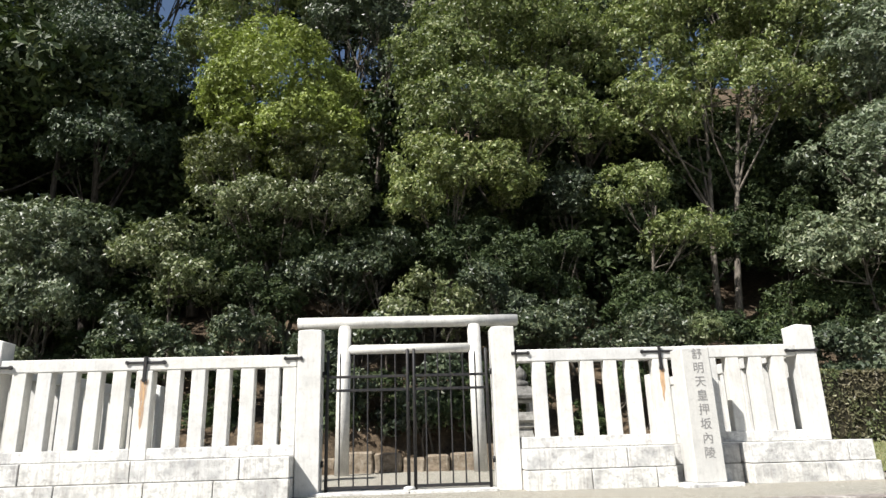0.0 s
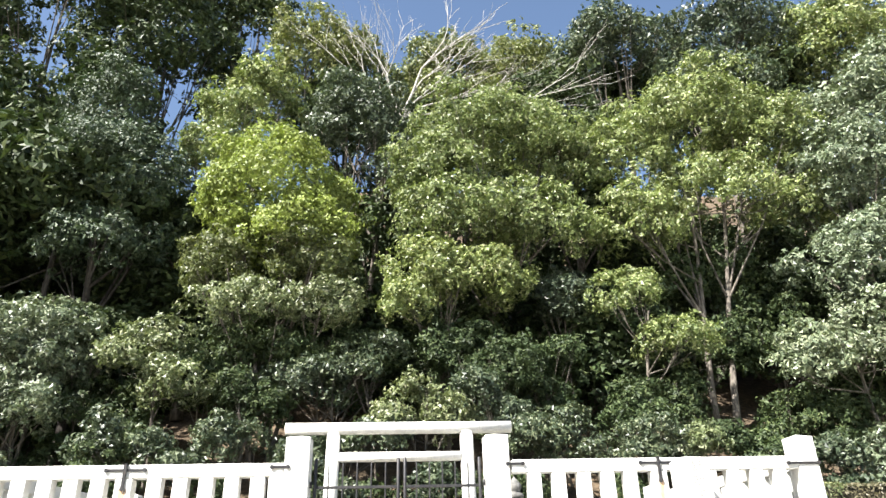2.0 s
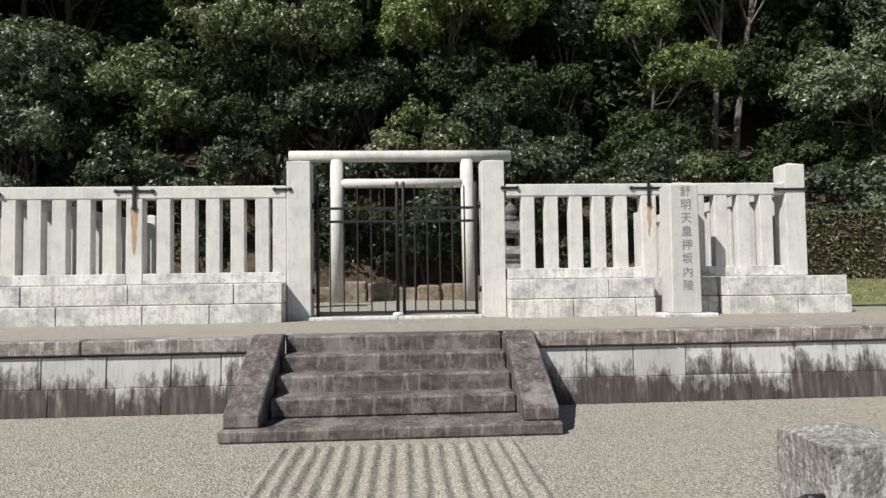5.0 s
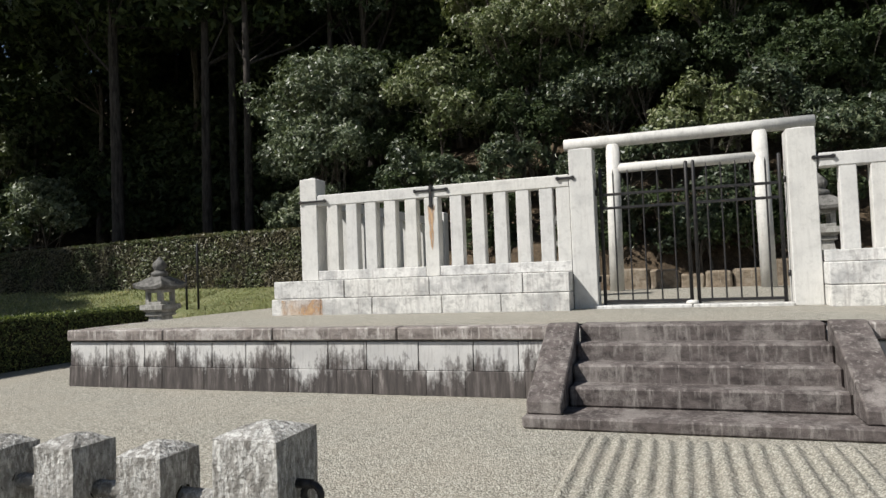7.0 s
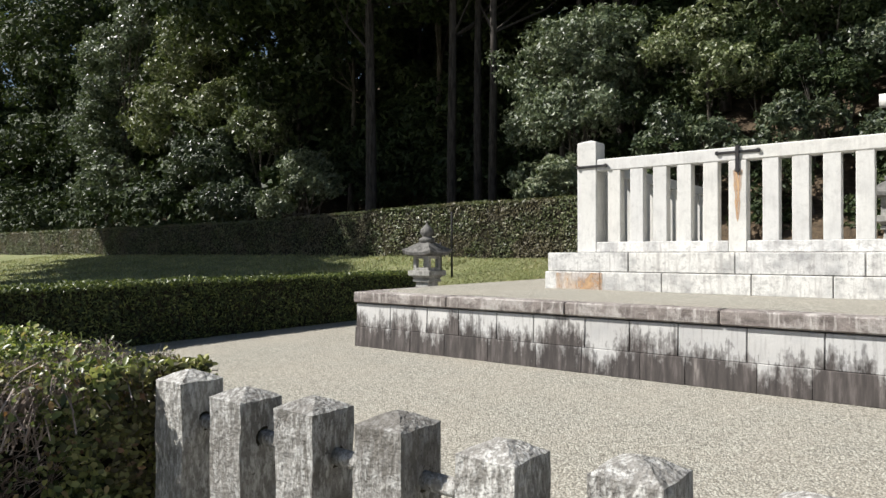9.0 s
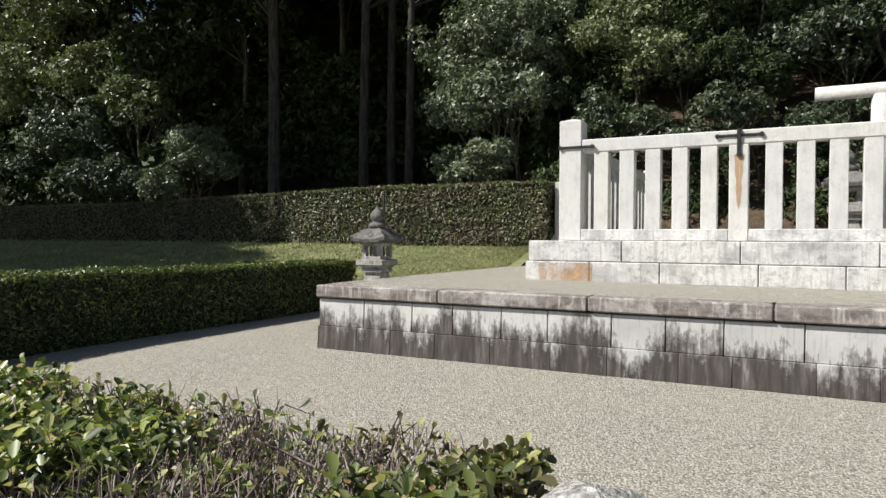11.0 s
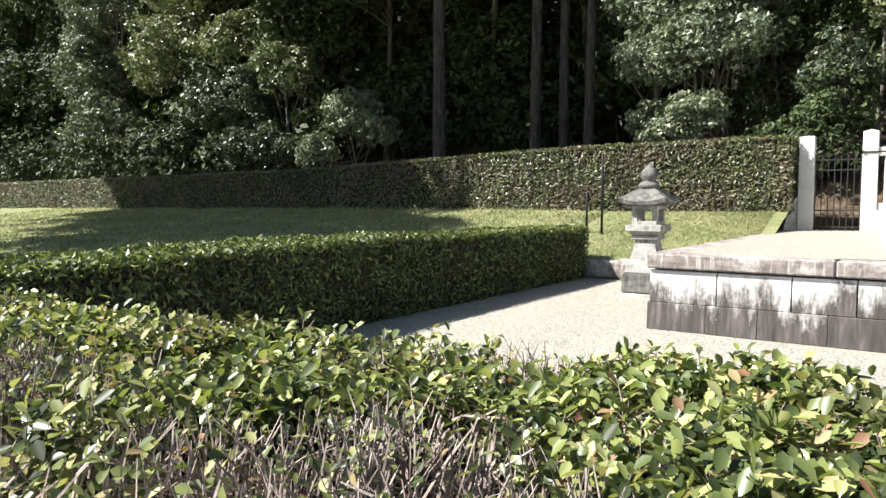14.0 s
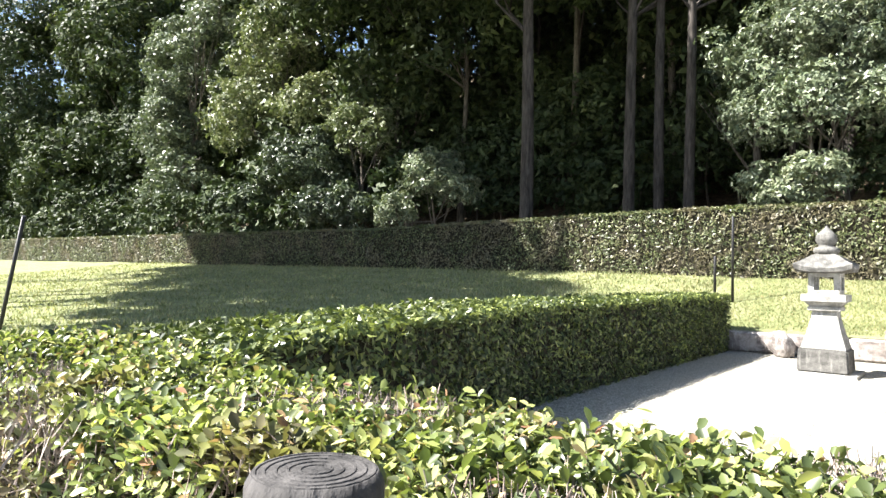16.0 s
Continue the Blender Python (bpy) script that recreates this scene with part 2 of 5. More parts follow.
M_DEEP = foliage("deep_leaves", [(0.0, (0.020, 0.032, 0.013)), (0.6, (0.042, 0.062, 0.025)), (1.0, (0.085, 0.105, 0.045))], 0.55, 0.12, 0.2)
M_CONIFER = foliage("conifer_sprays", [(0.0, (0.018, 0.034, 0.018)), (0.6, (0.040, 0.064, 0.032)), (1.0, (0.095, 0.12, 0.07))], 0.6, 0.12)
M_MOSS = foliage("grey_olive_leaves", [(0.0, (0.060, 0.078, 0.034)), (0.5, (0.115, 0.140, 0.062)), (0.88, (0.20, 0.22, 0.12)), (1.0, (0.36, 0.36, 0.26))], 0.42, 0.18, 0.42)
M_DRY = foliage("olive_brown_leaves", [(0.0, (0.07, 0.088, 0.03)), (0.6, (0.125, 0.142, 0.05)), (1.0, (0.21, 0.215, 0.09))], 0.5, 0.25)
M_HEDGE = foliage("hedge_leaves", [(0.0, (0.032, 0.046, 0.020)), (0.4, (0.112, 0.142, 0.048)), (0.75, (0.31, 0.34, 0.115)), (0.92, (0.52, 0.49, 0.23)), (0.97, (0.40, 0.29, 0.16)), (1.0, (0.25, 0.11, 0.075))], 0.40, 0.28, 0.42, (0.9, 0.53, (0.19, 0.115, 0.075), 0.45))
M_CLIPPED = foliage("clipped_hedge_leaves", [(0.0, (0.030, 0.045, 0.017)), (0.6, (0.078, 0.102, 0.034)), (1.0, (0.26, 0.29, 0.095))], 0.42, 0.2, 0.35)
M_BACKHEDGE = foliage("brown_green_hedge_leaves", [(0.0, (0.045, 0.060, 0.026)), (0.6, (0.10, 0.122, 0.05)), (0.9, (0.18, 0.18, 0.095)), (1.0, (0.34, 0.33, 0.22))], 0.42, 0.18, 0.38, (1.0, 0.48, (0.165, 0.13, 0.095), 0.65))
M_BLADE = foliage("grass_blades", [(0.0, (0.12, 0.135, 0.06)), (0.5, (0.22, 0.23, 0.12)), (0.85, (0.34, 0.33, 0.19)), (1.0, (0.36, 0.28, 0.17))], 0.6, 0.3, 0.25)
M_INK = Nodes("carved_letters", 0.9, 0.1).done((0.22, 0.215, 0.21))



# ---- mesh helpers ----
def block(bm, x0, x1, y0, y1, z0, z1, bevel=0.012, lean=0.0):
    """A bevelled block; lean moves the front's top edge back."""
    b = bmesh.new()
    v = [b.verts.new((x, y + (lean if (z == z1 and y == y0) else 0), z)) for x in (x0, x1) for y in (y0, y1) for z in (z0, z1)]
    for f in ((0, 1, 3, 2), (4, 6, 7, 5), (0, 4, 5, 1), (2, 3, 7, 6), (0, 2, 6, 4), (1, 5, 7, 3)):
        b.faces.new([v[i] for i in f])
    if bevel:
        bmesh.ops.bevel(b, geom=b.edges[:], offset=bevel, segments=1, affect="EDGES", clamp_overlap=True)
    bmesh.ops.recalc_face_normals(b, faces=b.faces[:])
    absorb(bm, b)


def absorb(bm, other):
    m = bpy.data.meshes.new("tmp")
    other.to_mesh(m)
    other.free()
    bm.from_mesh(m)
    bpy.data.meshes.remove(m)


def tube(bm, points, radii, sides=8, caps=True):
    """A tube through points with a radius at each."""
    rings = []
    pts = [Vector(p) for p in points]
    for i, p in enumerate(pts):
        d = (pts[min(i + 1, len(pts) - 1)] - pts[max(i - 1, 0)]).normalized()
        a = d.orthogonal().normalized() if i == 0 else (a - d * a.dot(d)).normalized()
        c = d.cross(a)
        rings.append([bm.verts.new(p + (a * math.cos(2 * math.pi * s / sides) + c * math.sin(2 * math.pi * s / sides)) * radii[i]) for s in range(sides)])
    for r0, r1 in zip(rings, rings[1:]):
        for s in range(sides):
            f = bm.faces.new((r0[s], r0[(s + 1) % sides], r1[(s + 1) % sides], r1[s]))
            f.smooth = sides > 6
    if caps:
        bm.faces.new(rings[0][::-1])
        bm.faces.new(rings[-1])


def lathe(bm, profile, sides=24, square=False, centre=(0, 0), turn=0.0):
    """A turned shape from (radius, height) pairs; square gives a four-sided one."""
    n = 4 if square else sides
    rings = []
    for r, z in profile:
        rr = r * math.sqrt(2) if square else r
        rings.append([bm.verts.new((centre[0] + rr * math.cos(turn + 2 * math.pi * (s + 0.5) / n), centre[1] + rr * math.sin(turn + 2 * math.pi * (s + 0.5) / n), z)) for s in range(n)])
    for r0, r1 in zip(rings, rings[1:]):
        for s in range(n):
            f = bm.faces.new((r0[s], r0[(s + 1) % n], r1[(s + 1) % n], r1[s]))
            f.smooth = n > 8
    bm.faces.new(rings[0][::-1])
    bm.faces.new(rings[-1])


def mesh_of(name, bm, material):
    m = bpy.data.meshes.new(name)
    bm.to_mesh(m)
    bm.free()
    m.materials.append(material)
    return m


def part(name, bm, material, parent, label=""):
    ob = new(name, mesh_of(name, bm, material))
    ob.parent = parent
    return tagged(ob, label)


def thing(name, label, category, group="", kind="", at=(0, 0, 0)):
    ob = new(name)
    ob.location = at
    ob.empty_display_size = 0.2
    return tagged(ob, label, category, group, kind)


BLOCKS = {}


def piece(name, parent, dims, centre, material, bevel=0.012, lean=0.0):
    """One stone of a wall; stones of one size share a mesh."""
    key = (name, tuple(round(d, 2) for d in dims), material.name, lean)
    if key not in BLOCKS:
        bm = bmesh.new()
        x, y, z = (d / 2 for d in key[1])
        block(bm, -x, x, -y, y, -z, z, bevel, lean)
        BLOCKS[key] = mesh_of(name, bm, material)
    ob = new(name, BLOCKS[key])
    ob.location = centre
    ob.parent = parent
    return ob


def leaves_mesh(name, at, out, size, material, narrow=0.45, shape="tri", droop=0.0, seed=1, run=None):
    """Many leaves as one mesh: at, out are n x 3 arrays of places and facing directions; size is n lengths."""
    rng = np.random.default_rng(seed)
    n = len(at)
    out = out / np.maximum(np.linalg.norm(out, axis=1, keepdims=True), 1e-6)
    r = rng.normal(size=(n, 3)) if run is None else run
    r[:, 2] -= droop
    along = r - out * (r * out).sum(1, keepdims=True)
    along /= np.maximum(np.linalg.norm(along, axis=1, keepdims=True), 1e-6)
    side = np.cross(out, along)
    L, W = size[:, None], size[:, None] * narrow
    if shape == "leaf":
        offs = [(-0.5, 0, 0.0), (-0.12, 0.40, 0.07), (-0.12, -0.40, 0.07), (0.5, 0, -0.06), (0.24, 0.46, 0.05), (0.24, -0.46, 0.05)]
        faces = [(0, 3, 4, 1), (0, 2, 5, 3)]
    elif shape == "kite":
        offs = [(-0.5, 0, 0), (0.05, 0.5, 0.05), (0.5, 0, -0.05), (0.05, -0.5, 0.05)]
        faces = [(0, 3, 2, 1)]
    else:
        offs = [(-0.5, 0.1, 0), (0.5, -0.12, -0.05), (0.0, 0.62, 0.06)]
        faces = [(0, 1, 2)]
    v = np.stack([at + along * L * a + side * W * b + out * L * c for a, b, c in offs], axis=1)
    k = len(offs)
    m = bpy.data.meshes.new(name)
    m.vertices.add(n * k)
    m.vertices.foreach_set("co", v.reshape(-1).astype(np.float32))
    flat = np.concatenate([np.array(f) for f in faces])
    loops = (np.arange(n)[:, None] * k + flat[None, :]).reshape(-1)
    lens = np.array([len(f) for f in faces])
    m.loops.add(len(loops))
    m.loops.foreach_set("vertex_index", loops.astype(np.int32))
    m.polygons.add(n * len(faces))
    starts = np.concatenate([[0], np.cumsum(lens)[:-1]])
    m.polygons.foreach_set("loop_start", (np.arange(n)[:, None] * len(flat) + starts[None, :]).reshape(-1).astype(np.int32))
    m.update(calc_edges=True)
    m.materials.append(material)
    return m


# ---- ground ----
def hill_height(x, y):
    """The wooded hillside behind the shrine."""
    s = y - 18.0 - 0.5 * math.sin(x * 0.35) - 0.3 * math.sin(x * 0.9 + 1)
    if abs(x) < 7:
        s -= 0.3
    s -= 5.0 * max(0.0, min(1.0, (-10.5 - x) / 3.5)) * max(0.0, min(1.0, (x + 36) / 6))
    rise = 0.72 - 0.26 * min(1, max(0, (-27 - x) / 10))
    z = 0.8 + min(max(s, 0) * 2.6, 1.0) * (1.0 if x > -9 else 0.5) + max(s - 0.3, 0) * rise
    if s < 0:
        z = 0.8 + s * 0.6
    return z + 0.35 * noise.noise((x * 0.5, y * 0.5, 3.1)) * min(1, max(s, 0))


def lawn_height(x, y):
    t = min(max((y - 3.0) / 13.0, 0), 1)
    if x > 0:
        return 0.865 + 0.45 * min(max((y - 11.0) / 5, 0), 1)
    near = 0.33 + 0.97 * min(max((y - 12.2) / 4, 0), 1)
    far = 0.12 + 1.2 * t ** 1.3
    w = min(max((-12.4 - x) / 3, 0), 1)
    return near * (1 - w) + far * w + 0.04 * noise.noise((x * 0.3, y * 0.3, 9))


def sheet(name, xs, ys, height, material, label, category, kind="structure"):
    bm = bmesh.new()
    grid = [[bm.verts.new((x, y, height(x, y))) for y in ys] for x in xs]
    for a, b in zip(grid, grid[1:]):
        for i in range(len(ys) - 1):
            f = bm.faces.new((a[i], b[i], b[i + 1], a[i + 1]))
            f.smooth = True
    return tagged(new(name, mesh_of(name, bm, material)), label, category, "", kind)


sheet("ground", [-2000, -60, -12, -9, 0, 9, 60, 2000], [-2000, -30, 0, 3, 6, 7.6, 40, 2000], lambda x, y: 0.0, M_GRAVEL, "level forecourt of fine pale beige gravel", "ground")
sheet("hillside_ground", list(np.arange(-90, 90.1, 1.5)), list(np.arange(16.2, 21, 0.4)) + list(np.arange(21.5, 90, 2.5)), hill_height, M_SOIL, "steep brown forest floor strewn with dead leaves", "hillside")
sheet("lawn_west", list(np.arange(-80, -12.7, 1.6)) + [-12.7, -11.8], list(np.arange(-6, 12.4, 0.6)) + [12.31], lawn_height, M_TURF, "clipped yellow-green lawn rising to the hedge", "lawn")
sheet("lawn_bank", list(np.arange(-80, -12.0, 1.6)) + list(np.arange(-12.0, -9.0, 0.42)) + [-8.955, -8.70], list(np.arange(12.31, 17.6, 0.5)), lawn_height, M_TURF, "sloping short dry lawn below the tall hedge", "lawn")
sheet("lawn_east", list(np.arange(7.4, 40, 1.5)), list(np.arange(11.2, 17.8, 0.6)), lawn_height, M_TURF, "short green lawn beside the stone fence", "lawn")

def blades(name, x0, x1, y0, y1, count, tall, seed):
    """Short grass blades and dry leaf scraps over a lawn."""
    rng = np.random.default_rng(seed)
    x = x1 - (x1 - x0) * rng.random(count) ** 1.6
    y = rng.uniform(y0, y1, count)
    at = np.stack([x, y, np.array([lawn_height(a, b) for a, b in zip(x, y)]) + tall * 0.3], 1)
    out = rng.normal(0, 1, (count, 3))
    out[:, 2] *= 0.35
    ob = new(name, leaves_mesh(name, at, out, tall * rng.uniform(0.5, 1.4, count), M_BLADE, 0.35, "tri", -2.5, seed))
    tagged(ob, "short yellow-green grass blades and dry scraps on the lawn", "grass", "", "stuff")


blades("grass", -12.6, -8.97, 12.4, 16.0, 16000, 0.055, 41)
blades("grass", -40.0, -12.7, 3.0, 16.0, 46000, 0.09, 42)
blades("grass", 7.5, 14.0, 11.4, 15.6, 8000, 0.07, 43)

# raked furrows before the steps
bm = bmesh.new()
ys = np.arange(2.2, 5.72, 0.08)
xs = np.arange(-1.09, 1.06, 0.022)
rows_v = []
for x in xs:
    edge = min(1, (x + 1.09) / 0.05, (1.05 - x) / 0.05)
    rows_v.append([bm.verts.new((x + 0.012 * noise.noise((y * 1.5, round(x / 0.132) * 3.7, 0)), y, 0.004 + 0.021 * max(edge, 0) * (1 + math.cos(2 * math.pi * x / 0.132)) * (0.85 + 0.5 * noise.noise((x * 9, y * 5, 2))))) for y in ys])
for a, b in zip(rows_v, rows_v[1:]):
    for i in range(len(ys) - 1):
        bm.faces.new((a[i], b[i], b[i + 1], a[i + 1])).smooth = True
tagged(new("raked_gravel", mesh_of("raked_gravel", bm, M_GRAVEL)), "raked furrows of pale gravel before the steps", "gravel", "", "stuff")

# ---- terrace ----
TX0, TX1, TY, TZ = -8.95, 17.0, 7.37, 0.84
terrace = thing("terrace", "raised terrace faced with algae-stained pale stone blocks", "terrace", "", "structure")
bm = bmesh.new()
block(bm, TX0 + 0.05, TX1, TY + 0.3, 17.4, 0.0, TZ - 0.03, 0)
part("fill", bm, M_WALL, terrace)
bm = bmesh.new()
gx, gy = np.linspace(TX0 + 0.30, TX1 - 0.1, 60), np.linspace(TY + 0.26, 18.4, 30)
grid = [[bm.verts.new((x, y, TZ - 0.006 + 0.022 * min(1, (y - TY - 0.26) / 1.5) + 0.008 * noise.noise((x, y, 0)))) for y in gy] for x in gx]
for a, b in zip(grid, grid[1:]):
    for i in range(len(gy) - 1):
        bm.faces.new((a[i], b[i], b[i + 1], a[i + 1])).smooth = True
part("gravel_top", bm, M_GRAVEL, terrace, "fine pale gravel surface")


def course(parent, name, x0, x1, y0, y1, z0, z1, lengths, material, bevel=0.012, gap=0.006, lean=0.0, seed=0):
    """A row of stones along x with open joints."""
    rng = random.Random(seed)
    x = x0
    while x < x1 - 0.02:
        w = min(rng.choice(lengths), x1 - x)
        if x1 - x - w < 0.2:
            w = x1 - x
        dy = rng.uniform(-0.004, 0.004)
        piece(name, parent, (w - gap, y1 - y0, z1 - z0 - gap), (x + w / 2, (y0 + y1) / 2 + dy, (z0 + z1) / 2), material, bevel, lean)
        x += w


# ---- steps ----
stairs = thing("stairs", "four dark weathered stone steps with sloping side slabs", "stairs", "", "structure", (0, 6.6, 0))
SX0, SX1 = -1.33, 1.11
levels = [0.84, 0.665, 0.49, 0.315]
for i, z in enumerate(levels):
    bm = bmesh.new()
    y0 = 7.33 - 0.315 * i
    block(bm, SX0, SX1, y0 - 6.6, y0 + 0.40 - 6.6, z - (0.195 if i == 3 else 0.215), z, 0.022)
    part("step", bm, M_STEP, stairs)
bm = bmesh.new()
block(bm, -1.70, 1.47, 5.91 - 6.6, 7.30 - 6.6, 0.0, 0.12, 0.02)
part("foot_slab", bm, M_STEP, stairs)
for x0, x1 in ((-1.67, -1.335), (1.115, 1.45)):
    bm = bmesh.new()
    b = bmesh.new()
    prof = [(5.99, 0.122), (5.99, 0.25), (7.23, 0.87), (7.352, 0.87), (7.352, 0.122)]
    va = [b.verts.new((x0, y - 6.6, z)) for y, z in prof]
    vb = [b.verts.new((x1, y - 6.6, z)) for y, z in prof]
    b.faces.new(va)
    b.faces.new(vb[::-1])
    for i in range(5):
        b.faces.new((va[i], vb[i], vb[(i + 1) % 5], va[(i + 1) % 5]))
    bmesh.ops.recalc_face_normals(b, faces=b.faces[:])
    bmesh.ops.bevel(b, geom=b.edges[:], offset=0.014, segments=1, affect="EDGES")
    absorb(bm, b)
    part("side_slab", bm, M_STEP, stairs)


# ---- stone fence ----
def pointed_post(bm, x0, x1, y0, y1, z0, z1, cap=0.05):
    """A square post with a low pyramid on top."""
    block(bm, x0, x1, y0, y1, z0, z1 - cap, 0.010)
    b = bmesh.new()
    i = 0.011
    v = [b.verts.new(p) for p in ((x0 + i, y0 + i, z1 - cap), (x1 - i, y0 + i, z1 - cap), (x1 - i, y1 - i, z1 - cap), (x0 + i, y1 - i, z1 - cap))]
    t = b.verts.new(((x0 + x1) / 2, (y0 + y1) / 2, z1))
    for k in range(4):
        b.faces.new((v[k], v[(k + 1) % 4], t))
    absorb(bm, b)


def strap(parent, x0, x1, y, z, upright=None):
    """A black iron cramp let into the rail, with rounded bolt ends."""
    bm = bmesh.new()
    block(bm, x0, x1, y - 0.022, y - 0.002, z - 0.019, z + 0.019, 0.006)
    for x in (x0, x1):
        tube(bm, [(x, y - 0.032, z), (x, y - 0.002, z)], [0.03, 0.03], 10)
    if upright:
        xm, z0, z1 = upright
        block(bm, xm - 0.026, xm + 0.026, y - 0.040, y - 0.0225, z0, z1, 0.006)
        tube(bm, [(xm, y - 0.045, z0), (xm, y - 0.02, z0)], [0.034, 0.034], 10)
        block(bm, xm - 0.026, xm + 0.026, y - 0.040, y + 0.2, z1 - 0.001, z1 + 0.014, 0.004)
    part("iron_strap", bm, M_IRON, parent, "black iron cramp")


FY = 9.95


def fence_front(x_end, x_gate, mid, pickets, label):
    """A front bay: end post, middle post, rails, pickets and iron cramps."""
    f = thing("stone_fence", label, "fence", "stone fences")
    s = 1 if x_end > x_gate else -1
    bm = bmesh.new()
    xa, xb = sorted((x_end, x_end - s * 0.33))
    pointed_post(bm, xa, xb, FY, FY + 0.33, 1.43, 3.25)
    part("end_post", bm, M_WHITE, f)
    bm = bmesh.new()
    block(bm, mid - 0.12, mid + 0.12, FY - 0.004, FY + 0.20, 1.432, 2.715, 0.010)
    part("middle_post", bm, M_WHITE, f)
    r0, r1 = sorted((x_end - s * 0.332, x_gate))
    for a, b in ((r0, mid), (mid + 0.004, r1)):
        bm = bmesh.new()
        block(bm, a, b, FY + 0.01, FY + 0.23, 2.72, 2.91, 0.014)
        part("top_rail", bm, M_WHITE, f)
    for a, b in ((r0, mid - 0.122), (mid + 0.122, r1)):
        bm = bmesh.new()
        block(bm, a, b, FY + 0.0, FY + 0.22, 1.433, 1.595, 0.010)
        part("bottom_rail", bm, M_PLINTH, f)
    for x in pickets:
        bm = bmesh.new()
        block(bm, x - 0.104, x + 0.104, FY + 0.02, FY + 0.19, 1.590, 2.722, 0.008)
        part("picket", bm, M_WHITE, f)
    strap(f, mid - 0.27, mid + 0.27, FY + 0.012, 2.835, (mid, 2.58, 2.91))
    strap(f, *sorted((x_end - s * 0.02, x_end - s * 0.50)), FY - 0.004, 2.80)
    strap(f, *sorted((x_gate + s * 0.17, x_gate - s * 0.06)), FY + 0.008, 2.85)
    return f


bay_w = fence_front(-6.47, -1.77, -4.02, [-5.85, -5.485, -5.125, -4.765, -4.39, -3.60, -3.235, -2.87, -2.505, -2.135, -1.875], "pale granite picket fence with rust-streaked middle post")
bay_e = fence_front(6.40, 1.60, 3.85, [1.94, 2.31, 2.695, 3.06, 3.41, 4.28, 4.65, 5.02, 5.39, 5.76], "pale granite picket fence behind the inscribed stone pillar")


def stain(parent, x0, x1, y, z0, z1, name="rust_streak"):
    """A thin uneven film of rust run down from an iron strap."""
    bm = bmesh.new()
    n = 10
    left, right = [], []
    for i in range(n + 1):
        t = i / n
        w = (x1 - x0) / 2 * (1 - t) ** 0.6 * (0.8 + 0.4 * noise.noise((t * 5, x0, z0)))
        xm = (x0 + x1) / 2 + 0.02 * noise.noise((t * 3, x0, 7))
        left.append(bm.verts.new((xm - w, y, z1 + (z0 - z1) * t)))
        right.append(bm.verts.new((xm + w, y, z1 + (z0 - z1) * t)))
    for i in range(n):
        bm.faces.new((left[i], left[i + 1], right[i + 1], right[i]))
    return part(name, bm, M_STREAK, parent, "rusty orange run-off stain")


def rust_film(name="rust_runoff", scale=26, start=0.32, most=0.92, tall=3):
    k = Nodes(name, 0.9, 0.1)
    c = k.ramp(k.noise(1.0, 4, k.place(scale, scale, tall)), [(0.35, (0.30, 0.13, 0.05)), (0.65, (0.55, 0.36, 0.2))])
    a = k.ramp(k.noise(1.0, 5, k.place(scale, scale, tall)), [(start, 0.0), (0.7, most)])
    k.join(a, k.b.inputs["Alpha"])
    return k.done(c)


M_STREAK = rust_film()
M_FAINT = rust_film("faint_rust_film", 6, 0.36, 0.6, 3)
M_PATCH = rust_film("rust_patch_film", 5, 0.30, 0.92, 5)
stain(bay_w, -4.10, -3.94, FY - 0.0075, 1.85, 2.58)
stain(bay_e, 3.80, 3.91, FY - 0.0075, 2.05, 2.58)


def fence_side(x, y0, y1, label, s):
    """A bay that runs back from the front fence."""
    f = thing("stone_fence", label, "fence", "stone fences")
    for za, zb, w in ((2.72, 2.91, 0.22), (1.433, 1.595, 0.22)):
        bm = bmesh.new()
        block(bm, x - w / 2, x + w / 2, y0 + 0.335, y1 - 0.26, za, zb, 0.01)
        part("rail", bm, M_WHITE, f)
    n = 17
    for i in range(n):
        y = y0 + 0.62 + (y1 - y0 - 1.1) * i / (n - 1)
        bm = bmesh.new()
        block(bm, x - 0.085, x + 0.085, y - 0.10, y + 0.10, 1.590, 2.722, 0.008)
        part("picket", bm, M_WHITE, f)
    bm = bmesh.new()
    pointed_post(bm, x - 0.16, x + 0.16, y1 - 0.26, y1 + 0.06, 0.85, 3.15)
    part("end_post", bm, M_WHITE, f)
    bm = bmesh.new()
    block(bm, x - 0.30, x + 0.30, y0 + 0.34, y1 - 0.265, 0.846, 1.43, 0.012)
    part("plinth", bm, M_PLINTH, f)
    return f


fence_side(-6.30, FY, 16.9, "pale granite picket fence running back from the corner", -1)
fence_side(6.23, FY, 16.9, "pale granite picket fence running back from the corner", 1)

# wicket beyond the west corner
rear = thing("stone_fence", "short pale granite fence beside the iron wicket", "fence", "stone fences")
bm = bmesh.new()
pointed_post(bm, -7.42, -7.14, 16.48, 16.76, 0.85, 2.98)
part("end_post", bm, M_WHITE, rear)
for za, zb in ((2.42, 2.60), (1.30, 1.45)):
    bm = bmesh.new()
    block(bm, -7.138, -6.47, 16.53, 16.72, za, zb, 0.01)
    part("rail", bm, M_WHITE, rear)
for x in (-6.95, -6.63):
    bm = bmesh.new()
    block(bm, x - 0.08, x + 0.08, 16.55, 16.70, 1.447, 2.422, 0.008)
    part("picket", bm, M_WHITE, rear)
bm = bmesh.new()
block(bm, -7.138, -6.47, 16.45, 16.80, 0.846, 1.298, 0.01)
part("plinth", bm, M_PLINTH, rear)
strap(rear, -7.40, -6.95, 16.478, 2.50)

